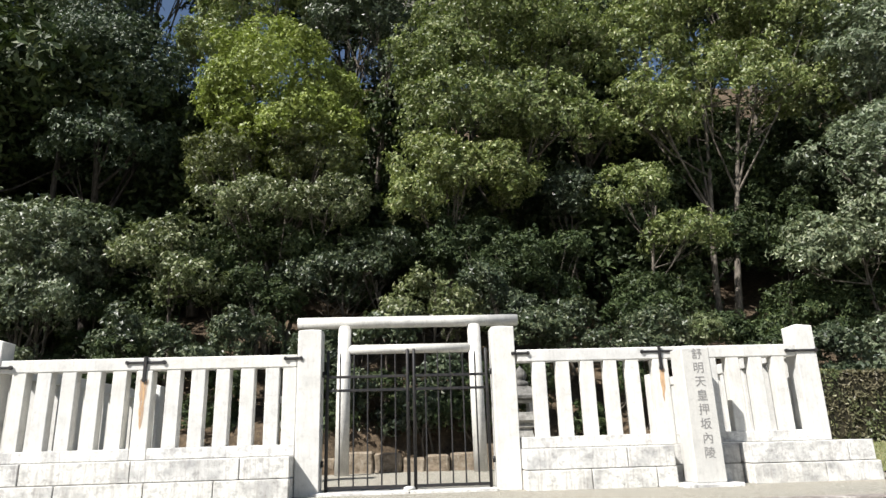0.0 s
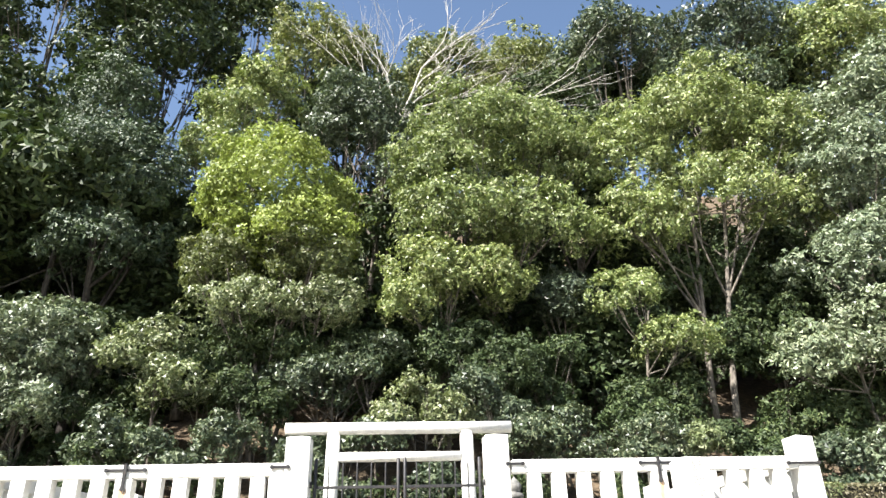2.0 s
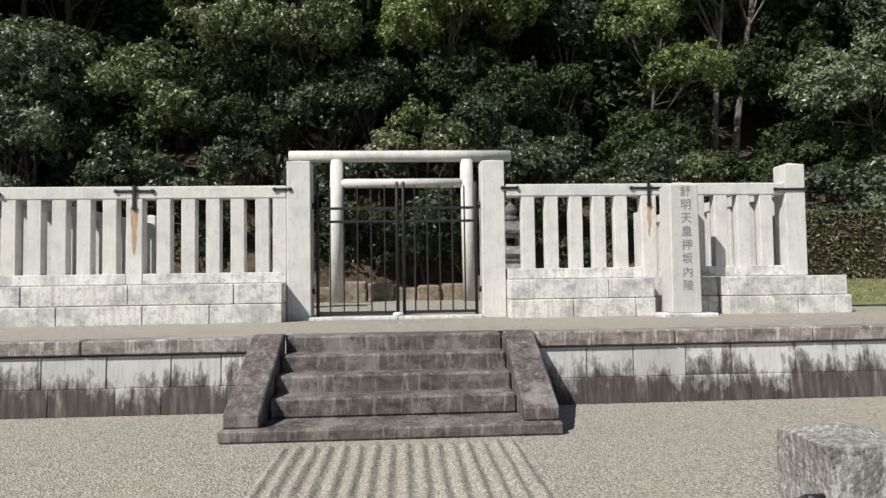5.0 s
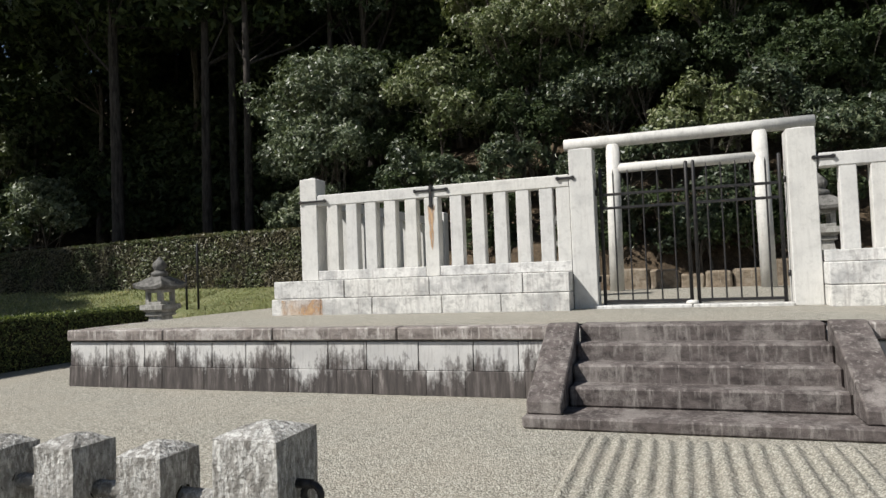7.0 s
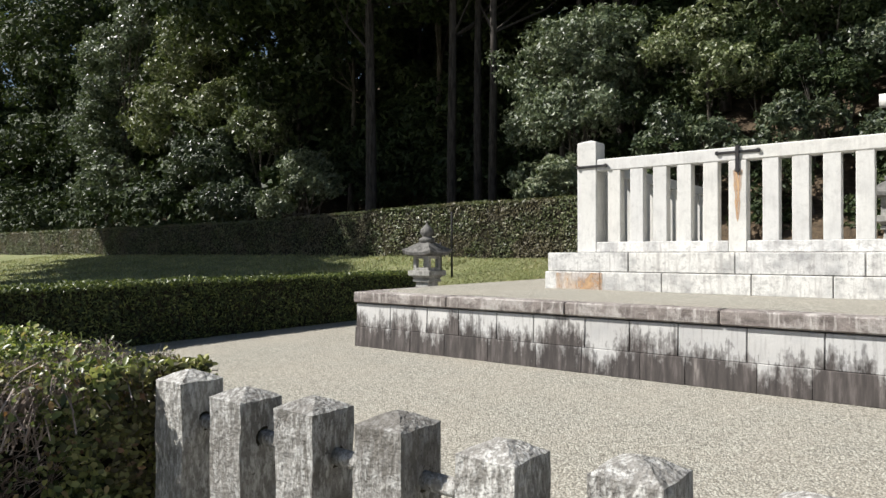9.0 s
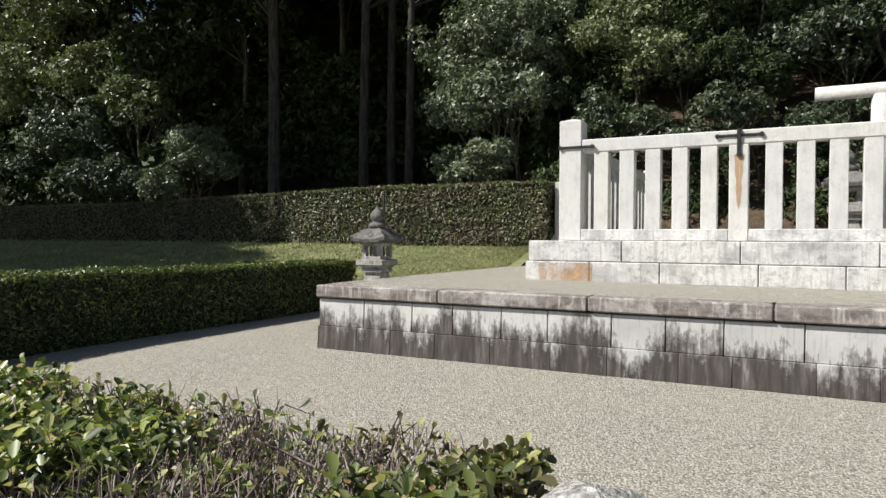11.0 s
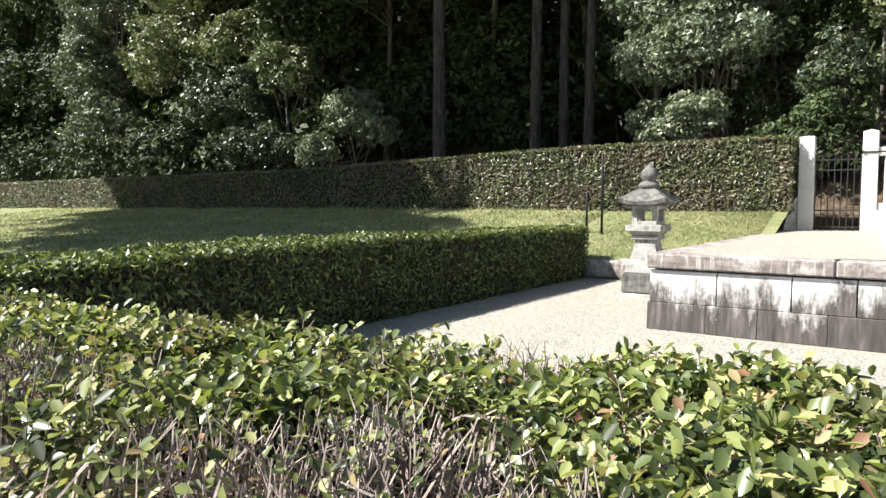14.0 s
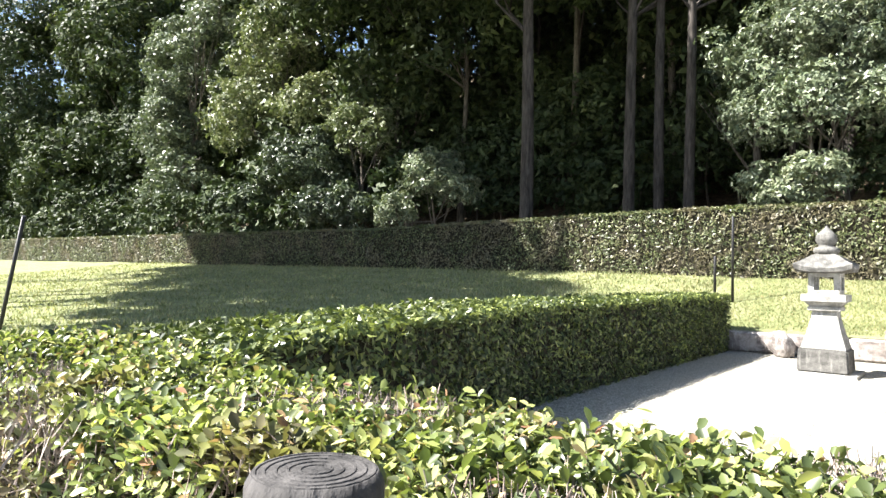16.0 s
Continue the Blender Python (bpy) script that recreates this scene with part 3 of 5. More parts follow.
hedge_post = thing("stone_gate_post", "grey granite wicket post with a sloping buttress by the hedge", "gate post", "", "", (-8.45, 16.7, 0.85))
bm = bmesh.new()
pointed_post(bm, -0.15, 0.15, -0.15, 0.15, 0.0, 2.07, 0.03)
part("shaft", bm, M_STELE, hedge_post)
bm = bmesh.new()
b = bmesh.new()
va = [b.verts.new((x, -0.12, z)) for x, z in ((-0.152, 0.0), (-0.42, 0.0), (-0.30, 0.55), (-0.152, 0.75))]
vb = [b.verts.new((v.co.x, 0.12, v.co.z)) for v in va]
b.faces.new(va)
b.faces.new(vb[::-1])
for i in range(4):
    b.faces.new((va[i], va[(i + 1) % 4], vb[(i + 1) % 4], vb[i]))
bmesh.ops.recalc_face_normals(b, faces=b.faces[:])
absorb(bm, b)
part("buttress", bm, M_PLINTH, hedge_post)

wicket = thing("iron_wicket", "low black iron bar wicket gate, closed", "gate", "", "", (-7.86, 16.65, 0.86))
for z in (0.06, 0.42, 1.28, 1.5):
    bm = bmesh.new()
    block(bm, -0.43, 0.43, -0.015, 0.015, z, z + 0.03, 0.003)
    part("rail", bm, M_IRON, wicket)
for i in range(8):
    bm = bmesh.new()
    x = -0.42 + 0.12 * i
    tube(bm, [(x, 0.0, 0.0), (x, 0.0, 1.62)], [0.012, 0.012], 6)
    part("bar", bm, M_IRON, wicket)

# ---- gate ----
for x0, x1, lab in ((-1.765, -1.405, "square pale granite gate post beside the iron gate"), (1.215, 1.575, "square pale granite gate post beside the iron gate")):
    g = thing("stone_gate_post", lab, "gate post", "gate posts", "", ((x0 + x1) / 2, FY + 0.18, 0.85))
    bm = bmesh.new()
    w = (x1 - x0) / 2
    pointed_post(bm, -w, w, -0.18, 0.18, 0.0, 2.47, 0.04)
    part("shaft", bm, M_WHITE, g)
sill = thing("gate_sill", "pale stone threshold under the iron gate", "sill", "", "", (-0.09, 10.1, 0.84))
bm = bmesh.new()
block(bm, -1.45, -0.005, -0.20, 0.16, 0.0, 0.06, 0.012)
part("stone", bm, M_PLINTH, sill)
bm = bmesh.new()
block(bm, 0.005, 1.30, -0.20, 0.16, 0.0, 0.06, 0.012)
part("stone", bm, M_PLINTH, sill)
bm = bmesh.new()
lathe(bm, [(0.09, 0.06), (0.085, 0.10), (0.05, 0.115), (0.001, 0.118)], 16, centre=(-0.0, -0.1))
part("gate_stop", bm, M_WHITE, sill)


def gate_leaf(x0, x1, hinge):
    g = thing("iron_gate_leaf", "tall black iron bar gate leaf, closed", "gate", "gate leaves", "", (x0, 10.10, 0.9))
    w = x1 - x0
    for z, h in ((0.03, 0.045), (1.44, 0.04), (1.645, 0.04)):
        bm = bmesh.new()
        block(bm, 0.0, w, -0.018, 0.018, z, z + h, 0.004)
        part("cross_rail", bm, M_IRON, g)
    for x, r, top in ((0.02, 0.026, 2.06), (w - 0.02, 0.026, 2.06)):
        bm = bmesh.new()
        tube(bm, [(x, -0.002, 0.0), (x, -0.002, top), (x, -0.002, top + 0.02)], [r, r, r * 0.5], 8)
        part("stile", bm, M_IRON, g)
    n = 5
    for i in range(1, n + 1):
        x = w * i / (n + 1)
        bm = bmesh.new()
        tube(bm, [(x, -0.002, 0.05), (x, -0.002, 1.98), (x, -0.002, 2.03)], [0.0125, 0.0125, 0.004], 6)
        part("bar", bm, M_IRON, g)
    hx = 0.0 if hinge < 0 else w
    for z in (0.35, 1.66):
        bm = bmesh.new()
        tube(bm, [(hx + hinge * 0.04, 0, z), (hx + hinge * 0.04, 0, z + 0.09)], [0.022, 0.022], 8)
        part("hinge", bm, M_IRON, g)
    return g


gate_leaf(-1.34, -0.075, -1)
gate_leaf(-0.015, 1.15, 1)

# ---- torii ----
torii = thing("torii_gate", "plain pale granite torii with round columns and a slim top beam", "torii gate", "", "", (-0.02, 16.9, 0.76))
for x in (-1.69, 1.70):
    bm = bmesh.new()
    tube(bm, [(x * 1.012, 0, 0), (x, 0, 1.9), (x * 0.985, 0, 3.76)], [0.175, 0.172, 0.165], 28)
    part("column", bm, M_TORII, torii)
bm = bmesh.new()
tube(bm, [(-2.87, 0, 3.86), (-0.9, 0, 3.86), (0.9, 0, 3.86), (2.83, 0, 3.86)], [0.150, 0.15, 0.15, 0.150], 24)
part("top_beam", bm, M_TORII, torii)
bm = bmesh.new()
tube(bm, [(-1.58, 0, 3.16), (0, 0, 3.16), (1.58, 0, 3.16)], [0.12, 0.12, 0.12], 20)
part("tie_beam", bm, M_TORII, torii)

# rough stones that hold the bank behind the torii
rng_s = random.Random(8)
bank = thing("retaining_wall", "low row of rough ochre-grey stones holding the earth bank", "retaining wall", "", "", (0, 18.0, 0.8))
x = -3.4
while x < 3.4:
    w = rng_s.uniform(0.55, 0.95)
    bm = bmesh.new()
    block(bm, x, x + w - 0.03, -0.12 + rng_s.uniform(-0.06, 0.06), 0.5, 0.0, rng_s.uniform(0.38, 0.72), 0.05)
    bmesh.ops.subdivide_edges(bm, edges=bm.edges[:], cuts=1)
    for v in bm.verts:
        v.co += Vector((noise.noise(v.co * 4), noise.noise(v.co * 4 + Vector((5, 0, 0))), noise.noise(v.co * 4 + Vector((0, 7, 0))) * 0.6)) * 0.05
    part("stone", bm, M_OCHRE, bank)
    x += w

# ---- inscribed pillar ----
stele = thing("stone_pillar", "square granite pillar with a carved vertical inscription", "stone pillar", "", "", (4.17, 9.58, 0.85))
bm = bmesh.new()
b = bmesh.new()
lathe(b, [(0.225, 0.05), (0.212, 1.96)], square=True)
bmesh.ops.bevel(b, geom=b.edges[:], offset=0.014, segments=1, affect="EDGES")
absorb(bm, b)
b = bmesh.new()
lathe(b, [(0.204, 1.956), (0.14, 1.995), (0.01, 2.015)], square=True)
absorb(bm, b)
part("shaft", bm, M_STELE, stele)
bm = bmesh.new()
block(bm, -0.42, 0.42, -0.36, 0.36, -0.02, 0.055, 0.02)
part("base_slab", bm, M_PLINTH, stele)


def letters(body, size, spot, tilt, parent, material, deep=0.004):
    c = bpy.data.curves.new("inscription", "FONT")
    c.body, c.size, c.align_x, c.align_y, c.extrude = body, size, "CENTER", "CENTER", deep
    tmp = bpy.data.objects.new("inscription", c)
    scene.collection.objects.link(tmp)
    dg = bpy.context.evaluated_depsgraph_get()
    m = bpy.data.meshes.new_from_object(tmp.evaluated_get(dg))
    bpy.data.objects.remove(tmp)
    m.materials.clear()
    m.materials.append(material)
    ob = new("carved_character", m)
    ob.parent = parent
    ob.matrix_basis = pose(*spot, tilt, 0, 0)
    return ob


for i, ch in enumerate("\u8212\u660e\u5929\u7687\u62bc\u5742\u5167\u9675"):
    z = 1.85 - i * 0.200
    letters(ch, 0.17, (0.02, -0.2125 - 0.0068 * (1.96 - z), z), 90, stele, M_INK)


# ---- lanterns ----
def stone_lantern(at, s, label):
    """Base, flared shaft, tray, fire box with openings, upturned roof and finial."""
    l = thing("stone_lantern", label, "stone lantern", "stone lanterns", "", at)
    bm = bmesh.new()
    lathe(bm, [(0.42 * s, 0.0), (0.41 * s, 0.04 * s)], square=True)
    part("footing", bm, M_LANTERN, l)
    bm = bmesh.new()
    b = bmesh.new()
    lathe(b, [(0.315 * s, 0.04 * s), (0.295 * s, 0.36 * s)], square=True)
    bmesh.ops.bevel(b, geom=b.edges[:], offset=0.02 * s, segments=2, affect="EDGES")
    absorb(bm, b)
    part("base", bm, M_ROOF, l)
    bm = bmesh.new()
    lathe(bm, [(0.27 * s, 0.36 * s), (0.255 * s, 0.42 * s), (0.215 * s, 0.55 * s), (0.165 * s, 0.75 * s), (0.15 * s, 0.86 * s)], square=True)
    part("shaft", bm, M_LANTERN, l)
    bm = bmesh.new()
    lathe(bm, [(0.15 * s, 0.86 * s), (0.20 * s, 0.875 * s), (0.20 * s, 0.925 * s), (0.18 * s, 0.93 * s), (0.23 * s, 0.985 * s), (0.27 * s, 1.0 * s), (0.27 * s, 1.09 * s), (0.2 * s, 1.10 * s)], square=True)
    part("tray", bm, M_LANTERN, l)
    bm = bmesh.new()
    block(bm, -0.195 * s, 0.195 * s, -0.195 * s, 0.195 * s, 1.10 * s, 1.15 * s, 0.004)
    box = part("fire_box", bm, M_LANTERN, l)
    for x in (-1, 1):
        for y in (-1, 1):
            bm = bmesh.new()
            block(bm, *sorted((x * 0.195 * s, x * 0.115 * s)), *sorted((y * 0.195 * s, y * 0.115 * s)), 1.15 * s, 1.33 * s, 0.004)
            part("corner_post", bm, M_LANTERN, box)
    bm = bmesh.new()
    block(bm, -0.195 * s, 0.195 * s, -0.195 * s, 0.195 * s, 1.33 * s, 1.385 * s, 0.004)
    part("lintel_slab", bm, M_LANTERN, box)
    bm = bmesh.new()
    n = 4
    rings = []
    for r, z, up in ((0.20, 1.385, 0.0), (0.345, 1.40, 0.045), (0.355, 1.455, 0.06), (0.27, 1.535, 0.02), (0.18, 1.62, 0.0), (0.10, 1.66, 0.0)):
        ring = []
        for side in range(4):
            for j in range(6):
                u = j / 6 * 2 - 1
                x, y = [(u, -1), (1, u), (-u, 1), (-1, -u)][side]
                ring.append(bm.verts.new((x * r * s, y * r * s, (z + up * abs(u) ** 3) * s)))
        rings.append(ring)
    for a, c in zip(rings, rings[1:]):
        for i in range(24):
            bm.faces.new((a[i], a[(i + 1) % 24], c[(i + 1) % 24], c[i]))
    bm.faces.new(rings[0][::-1])
    bm.faces.new(rings[-1])
    part("roof", bm, M_ROOF, l)
    bm = bmesh.new()
    lathe(bm, [(0.14 * s, 1.645 * s), (0.165 * s, 1.69 * s), (0.15 * s, 1.735 * s), (0.09 * s, 1.76 * s), (0.10 * s, 1.78 * s), (0.135 * s, 1.84 * s), (0.13 * s, 1.90 * s), (0.08 * s, 1.96 * s), (0.03 * s, 2.01 * s), (0.004, 2.05 * s)], 20)
    part("finial", bm, M_ROOF, l)
    return l


stone_lantern((-9.87, 10.27, 0), 0.985, "weathered grey stone lantern standing on the gravel")
stone_lantern((-2.45, 14.4, 0.85), 1.12, "pale stone lantern behind the picket fence")
stone_lantern((2.38, 14.4, 0.85), 1.12, "pale stone lantern behind the picket fence")

# kerb below the lawn strip
kerb = thing("kerb", "low dark stone kerb between gravel and lawn", "kerb", "", "structure")
course(kerb, "stone", -12.3, -8.96, 12.1, 12.36, 0.0, 0.36, [0.55, 0.65, 0.8], M_COPING, 0.03, 0.015, 0.0, 4)
rock = tagged(new("boulder"), "small dark boulder with a pointed top beside the kerb", "rock")
rock.location = (-10.75, 11.9, 0)
bm = bmesh.new()
bmesh.ops.create_icosphere(bm, subdivisions=3, radius=0.2)
for v in bm.verts:
    v.co *= 1 + 0.35 * noise.noise(v.co * 5 + Vector((3, 1, 2)))
    v.co.z = max(v.co.z * 1.25 + 0.17, 0.0)
part("stone", bm, M_COPING, rock)

# ---- low picket wall of old granite ----
low = thing("low_stone_fence", "low fence of rough lichen-covered granite posts and iron rods", "fence", "low stone fences")


def rough_post(w, d, h, seed):
    """A hand-split square post with crisp uneven edges and a low pyramid top."""
    bm = bmesh.new()
    n, m = 5, 14
    rings = []
    for k in range(m + 1):
        z = (h - 0.035) * k / m
        ring = []
        for side in range(4):
            for q in range(n):
                u = 2 * q / n - 1
                x, y = [(u, -1), (1, u), (-u, 1), (-1, -u)][side]
                ring.append(Vector((x * w / 2, y * d / 2, z)))
        rings.append(ring)
    for f in (0.72, 0.4, 0.12):
        rings.append([Vector((p.x * f, p.y * f, h - 0.035 * f ** 1.3)) for p in rings[m]])
    made = []
    for ring in rings:
        made.append([bm.verts.new(p + Vector((noise.noise(p * 19 + Vector((seed, 0, 0))), noise.noise(p * 19 + Vector((0, seed, 0))), 0.7 * noise.noise(p * 21 + Vector((0, 0, seed))))) * 0.007) for p in ring])
    c = 4 * n
    for a, b in zip(made, made[1:]):
        for q in range(c):
            bm.faces.new((a[q], a[(q + 1) % c], b[(q + 1) % c], b[q]))
    bm.faces.new(made[-1])
    return bm


def post_at(parent, x, y, w, h, seed, name="post"):
    p = part(name, rough_post(w, w, h, seed), M_LICHEN, parent)
    p.location = (x, y, 0)
    return p


post_at(low, -1.405, 1.445, 0.212, 1.075, 1, "end_post")
for i in range(7):
    post_at(low, -1.775 - 0.337 * i, 1.42, 0.166, 1.008 + 0.012 * math.sin(i * 2.3), 2 + i)
for i in range(7):
    for z in (0.84, 0.35):
        bm = bmesh.new()
        xa = -1.516 if i == 0 else -1.775 - 0.337 * (i - 1) - 0.083
        xb = -1.775 - 0.337 * i + 0.083
        tube(bm, [(xa + 0.004, 1.43, z), (xb - 0.004, 1.43, z)], [0.026, 0.026], 10)
        part("rod", bm, M_LICHEN, low, "round granite tie rod")
        # near-black discs stand in for the shaded holes round the rod ends
        for xs, xe in ((xa, xa + 0.010), (xb - 0.010, xb)):
            bm = bmesh.new()
            tube(bm, [(xs, 1.43, z), (xe, 1.43, z)], [0.038, 0.034], 12)
            part("rod_socket", bm, M_INNER_SHADE, low, "near-black disc painted as the shaded hole round the rod's end")


def ring_hook(parent, x, y, z, s):
    bm = bmesh.new()
    tube(bm, [(x, y, z), (x + s * 0.05, y, z)], [0.014, 0.014], 8)
    tube(bm, [(x + s * (0.05 + 0.028 * math.sin(a)), y, z - 0.03 + 0.03 * math.cos(a)) for a in np.linspace(0, 2 * math.pi * 0.96, 14)], [0.011] * 14, 6)
    part("ring", bm, M_IRON, parent, "black iron ring")


ring_hook(low, -1.302, 1.44, 0.90, 1)
low2 = thing("low_stone_fence", "rough granite end post of the low fence with an iron ring", "fence", "low stone fences")
post_at(low2, 1.225, 1.55, 0.25, 1.055, 21, "end_post")
ring_hook(low2, 1.102, 1.46, 0.88, -1)
for i in range(2):
    post_at(low2, 1.605 + 0.337 * i, 1.53, 0.192, 0.985, 31 + i)


# ---- hedges ----
def hedge(name, label, x0, x1, y0, y1, z0, z1, leaf, count, material, core, seed, bumps=0.03, sides="tnsew", ground=None, narrow=0.5, shift=lambda y: 0.0):
    """A clipped hedge: a solid near-black core whose colour stands for inner shade, and a skin of small leaves."""
    rng = np.random.default_rng(seed)
    h = thing(name, label, "hedge", "hedges")
    g0 = ground or (lambda x, y: z0)
    dz = lambda x, y: g0(x, y) - z0
    lx, ly, lz = x1 - x0, y1 - y0, z1 - z0
    areas = {"t": lx * ly * 1.5, "n": lx * lz, "s": lx * lz, "e": ly * lz, "w": ly * lz}
    tot = sum(areas[s] for s in sides)
    at, out = [], []
    for s in sides:
        n = int(count * areas[s] / tot)
        u, v = rng.random(n), rng.random(n)
        deep = -np.abs(rng.normal(0, 0.04, n)) + rng.normal(0, 0.014, n)
        if s == "t":
            p = np.stack([x0 + lx * u, y0 + ly * v, z1 + deep], 1)
            d = np.tile([0, 0, 1.0], (n, 1))
        elif s in "ns":
            sy = 1 if s == "n" else -1
            p = np.stack([x0 + lx * u, (y1 if sy > 0 else y0) + sy * deep, z0 + lz * v], 1)
            d = np.tile([0, sy * 1.0, 0.35], (n, 1))
        else:
            sx = 1 if s == "e" else -1
            p = np.stack([(x1 if sx > 0 else x0) + sx * deep, y0 + ly * u, z0 + lz * v], 1)
            d = np.tile([sx * 1.0, 0, 0.35], (n, 1))
        at.append(p)
        out.append(d)
    at, out = np.concatenate(at), np.concatenate(out)
    wave = np.array([noise.noise((p[0] * 2.1, p[1] * 2.1, p[2] * 2.1 + seed)) for p in at])
    wave += 0.6 * np.array([noise.noise((p[0] * 8.0, p[1] * 8.0, p[2] * 8.0 + seed)) for p in at])
    at += out * (wave * bumps)[:, None]
    at[:, 2] += np.array([dz(p[0], p[1]) for p in at])
    at[:, 0] += np.array([shift(p[1]) for p in at])
    out = out + rng.normal(0, 0.6, out.shape)
    size = leaf * rng.uniform(0.6, 1.25, len(at))
    lv = new("leaves", leaves_mesh("leaves", at, out, size, material, narrow, "tri", 0.0, seed))
    lv.parent = h
    tagged(lv, kind="stuff")
    # solid box under the leaves, coloured near-black as the hedge's inner shade
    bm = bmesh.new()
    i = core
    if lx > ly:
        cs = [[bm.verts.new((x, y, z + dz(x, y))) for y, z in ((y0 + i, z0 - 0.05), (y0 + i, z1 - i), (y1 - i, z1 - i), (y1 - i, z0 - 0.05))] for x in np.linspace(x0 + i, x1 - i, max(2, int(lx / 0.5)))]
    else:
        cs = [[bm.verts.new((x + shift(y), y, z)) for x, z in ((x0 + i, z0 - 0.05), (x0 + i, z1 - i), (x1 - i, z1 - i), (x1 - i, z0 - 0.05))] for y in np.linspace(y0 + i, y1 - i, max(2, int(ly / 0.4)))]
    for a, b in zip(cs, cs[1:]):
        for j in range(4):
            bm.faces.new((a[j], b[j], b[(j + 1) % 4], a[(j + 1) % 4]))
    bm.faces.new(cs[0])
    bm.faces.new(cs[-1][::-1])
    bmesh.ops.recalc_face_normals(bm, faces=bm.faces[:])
    part("inside", bm, M_INNER_SHADE, h)
    return h


def sprig_hedge(label, x0, x1, y0, y1, z1, count, seed):
    """A clipped hedge of upright shoots: each a bent twig with a rosette of folded leaves; some patches are bare twigs."""
    rng = np.random.default_rng(seed)
    h = thing("hedge", label, "hedge", "hedges")
    lx, ly = x1 - x0, y1 - y0
    narrowing = lambda x: 0.34 * min(1.0, max(0.0, (-7.1 - x) / 1.8))
    faces = (("t", 0.64), ("s", 0.24), ("n", 0.06), ("e", 0.06))
    foot, way, bare = [], [], []
    for f, share in faces:
        n = int(count * share)
        u, v = rng.random(n), rng.random(n)
        for a, b in zip(u, v):
            if f == "t":
                x, y = x0 + lx * a, y0 + ly * b
                p, d = Vector((x, y - narrowing(x) * b, z1)), Vector((0, 0, 1))
            elif f == "e":
                x, y = x1, y0 + ly * a
                p, d = Vector((x1, y, z1 * (0.08 + 0.92 * b))), Vector((1.0, 0, 0.7))
            else:
                x, y = x0 + lx * a, (y0 if f == "s" else y1)
                p, d = Vector((x, y - (narrowing(x) if f == "n" else 0), z1 * (0.08 + 0.92 * b))), Vector((0, -1.0 if f == "s" else 1.0, 0.7))
            out = Vector((0, 0, 1)) if f == "t" else Vector((d.x, d.y, 0))
            swell = 0.035 * noise.noise((p.x * 2.1, p.y * 2.1, p.z * 2.1 + seed)) + 0.03 * noise.noise((p.x * 8, p.y * 8, p.z * 8))
            p.z += 0.05 * min(1.0, max(0.0, (p.x + 7.5) / 2.3)) * p.z / z1
            p = p + out * (swell + rng.normal(0.0, 0.018) - 0.014)
            thin = noise.noise((p.x * 1.7, p.y * 2.2, 4.2)) + 0.5 * noise.noise((p.x * 5.0, p.y * 5.0, 1.7)) + rng.normal(0, 0.10)
            if f == "t":
                thin += 0.26 * min(1, max(0, (p.x + 5.7) / 1.2)) + 0.12 * min(1, max(0, (1.0 - p.y) / 0.3))
            thin += (1.0 if f == "t" else 0.3) * sum(0.42 * math.exp(-((p.x - cx) ** 2 + 2.5 * (p.y - cy) ** 2) / 0.10) for cx, cy in ((-9.8, 1.1), (-6.6, 0.86), (-7.2, 0.86), (-8.3, 0.84), (-5.2, 1.4), (-4.3, 1.45)))
            foot.append(p)
            way.append((d + Vector(rng.normal(0, 0.30, 3))).normalized())
            bare.append(f != "n" and thin > 0.21)
    at, out, run, size = [], [], [], []
    tv, tf = [], []
    for p, d, bald in zip(foot, way, bare):
        long = rng.uniform(0.10, 0.22)
        side = d.orthogonal().normalized()
        side = (side * math.cos(p.x * 99) + d.cross(side) * math.sin(p.x * 99))
        base, half = p - d * long, p - d * long * 0.45 + side * long * rng.uniform(-0.16, 0.16)
        w = rng.uniform(0.0010, 0.0022) * (1.4 if bald else 1.0)
        o = len(tv)
        s2 = d.cross(side)
        for q, k in ((base, 1.3), (half, 1.0), (p, 0.5)):
            tv += [q + side * w * k, q + (s2 * 0.87 - side * 0.5) * w * k, q - (s2 * 0.87 + side * 0.5) * w * k]
        for r in (0, 3) if bald else (3,):
            tf += [(o + r, o + r + 1, o + r + 4, o + r + 3), (o + r + 1, o + r + 2, o + r + 5, o + r + 4), (o + r + 2, o + r, o + r + 3, o + r + 5)]
        if bald:
            if rng.random() < 0.5:
                tip = half + (side * rng.uniform(-1, 1) + s2 * rng.uniform(-1, 1) + d * 1.3).normalized() * long * 0.5
                o = len(tv)
                for q, k in ((half, 0.8), (tip, 0.4)):
                    tv += [q + side * w * k, q + (s2 * 0.87 - side * 0.5) * w * k, q - (s2 * 0.87 + side * 0.5) * w * k]
                tf += [(o, o + 1, o + 4, o + 3), (o + 1, o + 2, o + 5, o + 4), (o + 2, o, o + 3, o + 5)]
        n = int(rng.integers(0, 3)) if bald else int(rng.integers(4, 8))
        turn = rng.uniform(0, 6.3)
        for i in range(n):
            t = (i + 0.5) / n
            a = turn + 2.4 * i
            round_ = side * math.cos(a) + s2 * math.sin(a)
            g = (d * (0.35 + 0.75 * t) + round_ * (1.0 - 0.35 * t) + Vector(rng.normal(0, 0.16, 3))).normalized()
            L = rng.uniform(0.022, 0.044) * (0.7 if bald else 1.0)
            spot = half.lerp(p, 0.15 + 0.85 * t)
            at.append(spot + g * L * 0.55)
            run.append(g)
            out.append(d * (1.1 - 0.3 * t) - round_ * 0.55 + Vector(rng.normal(0, 0.22, 3)))
            size.append(L)
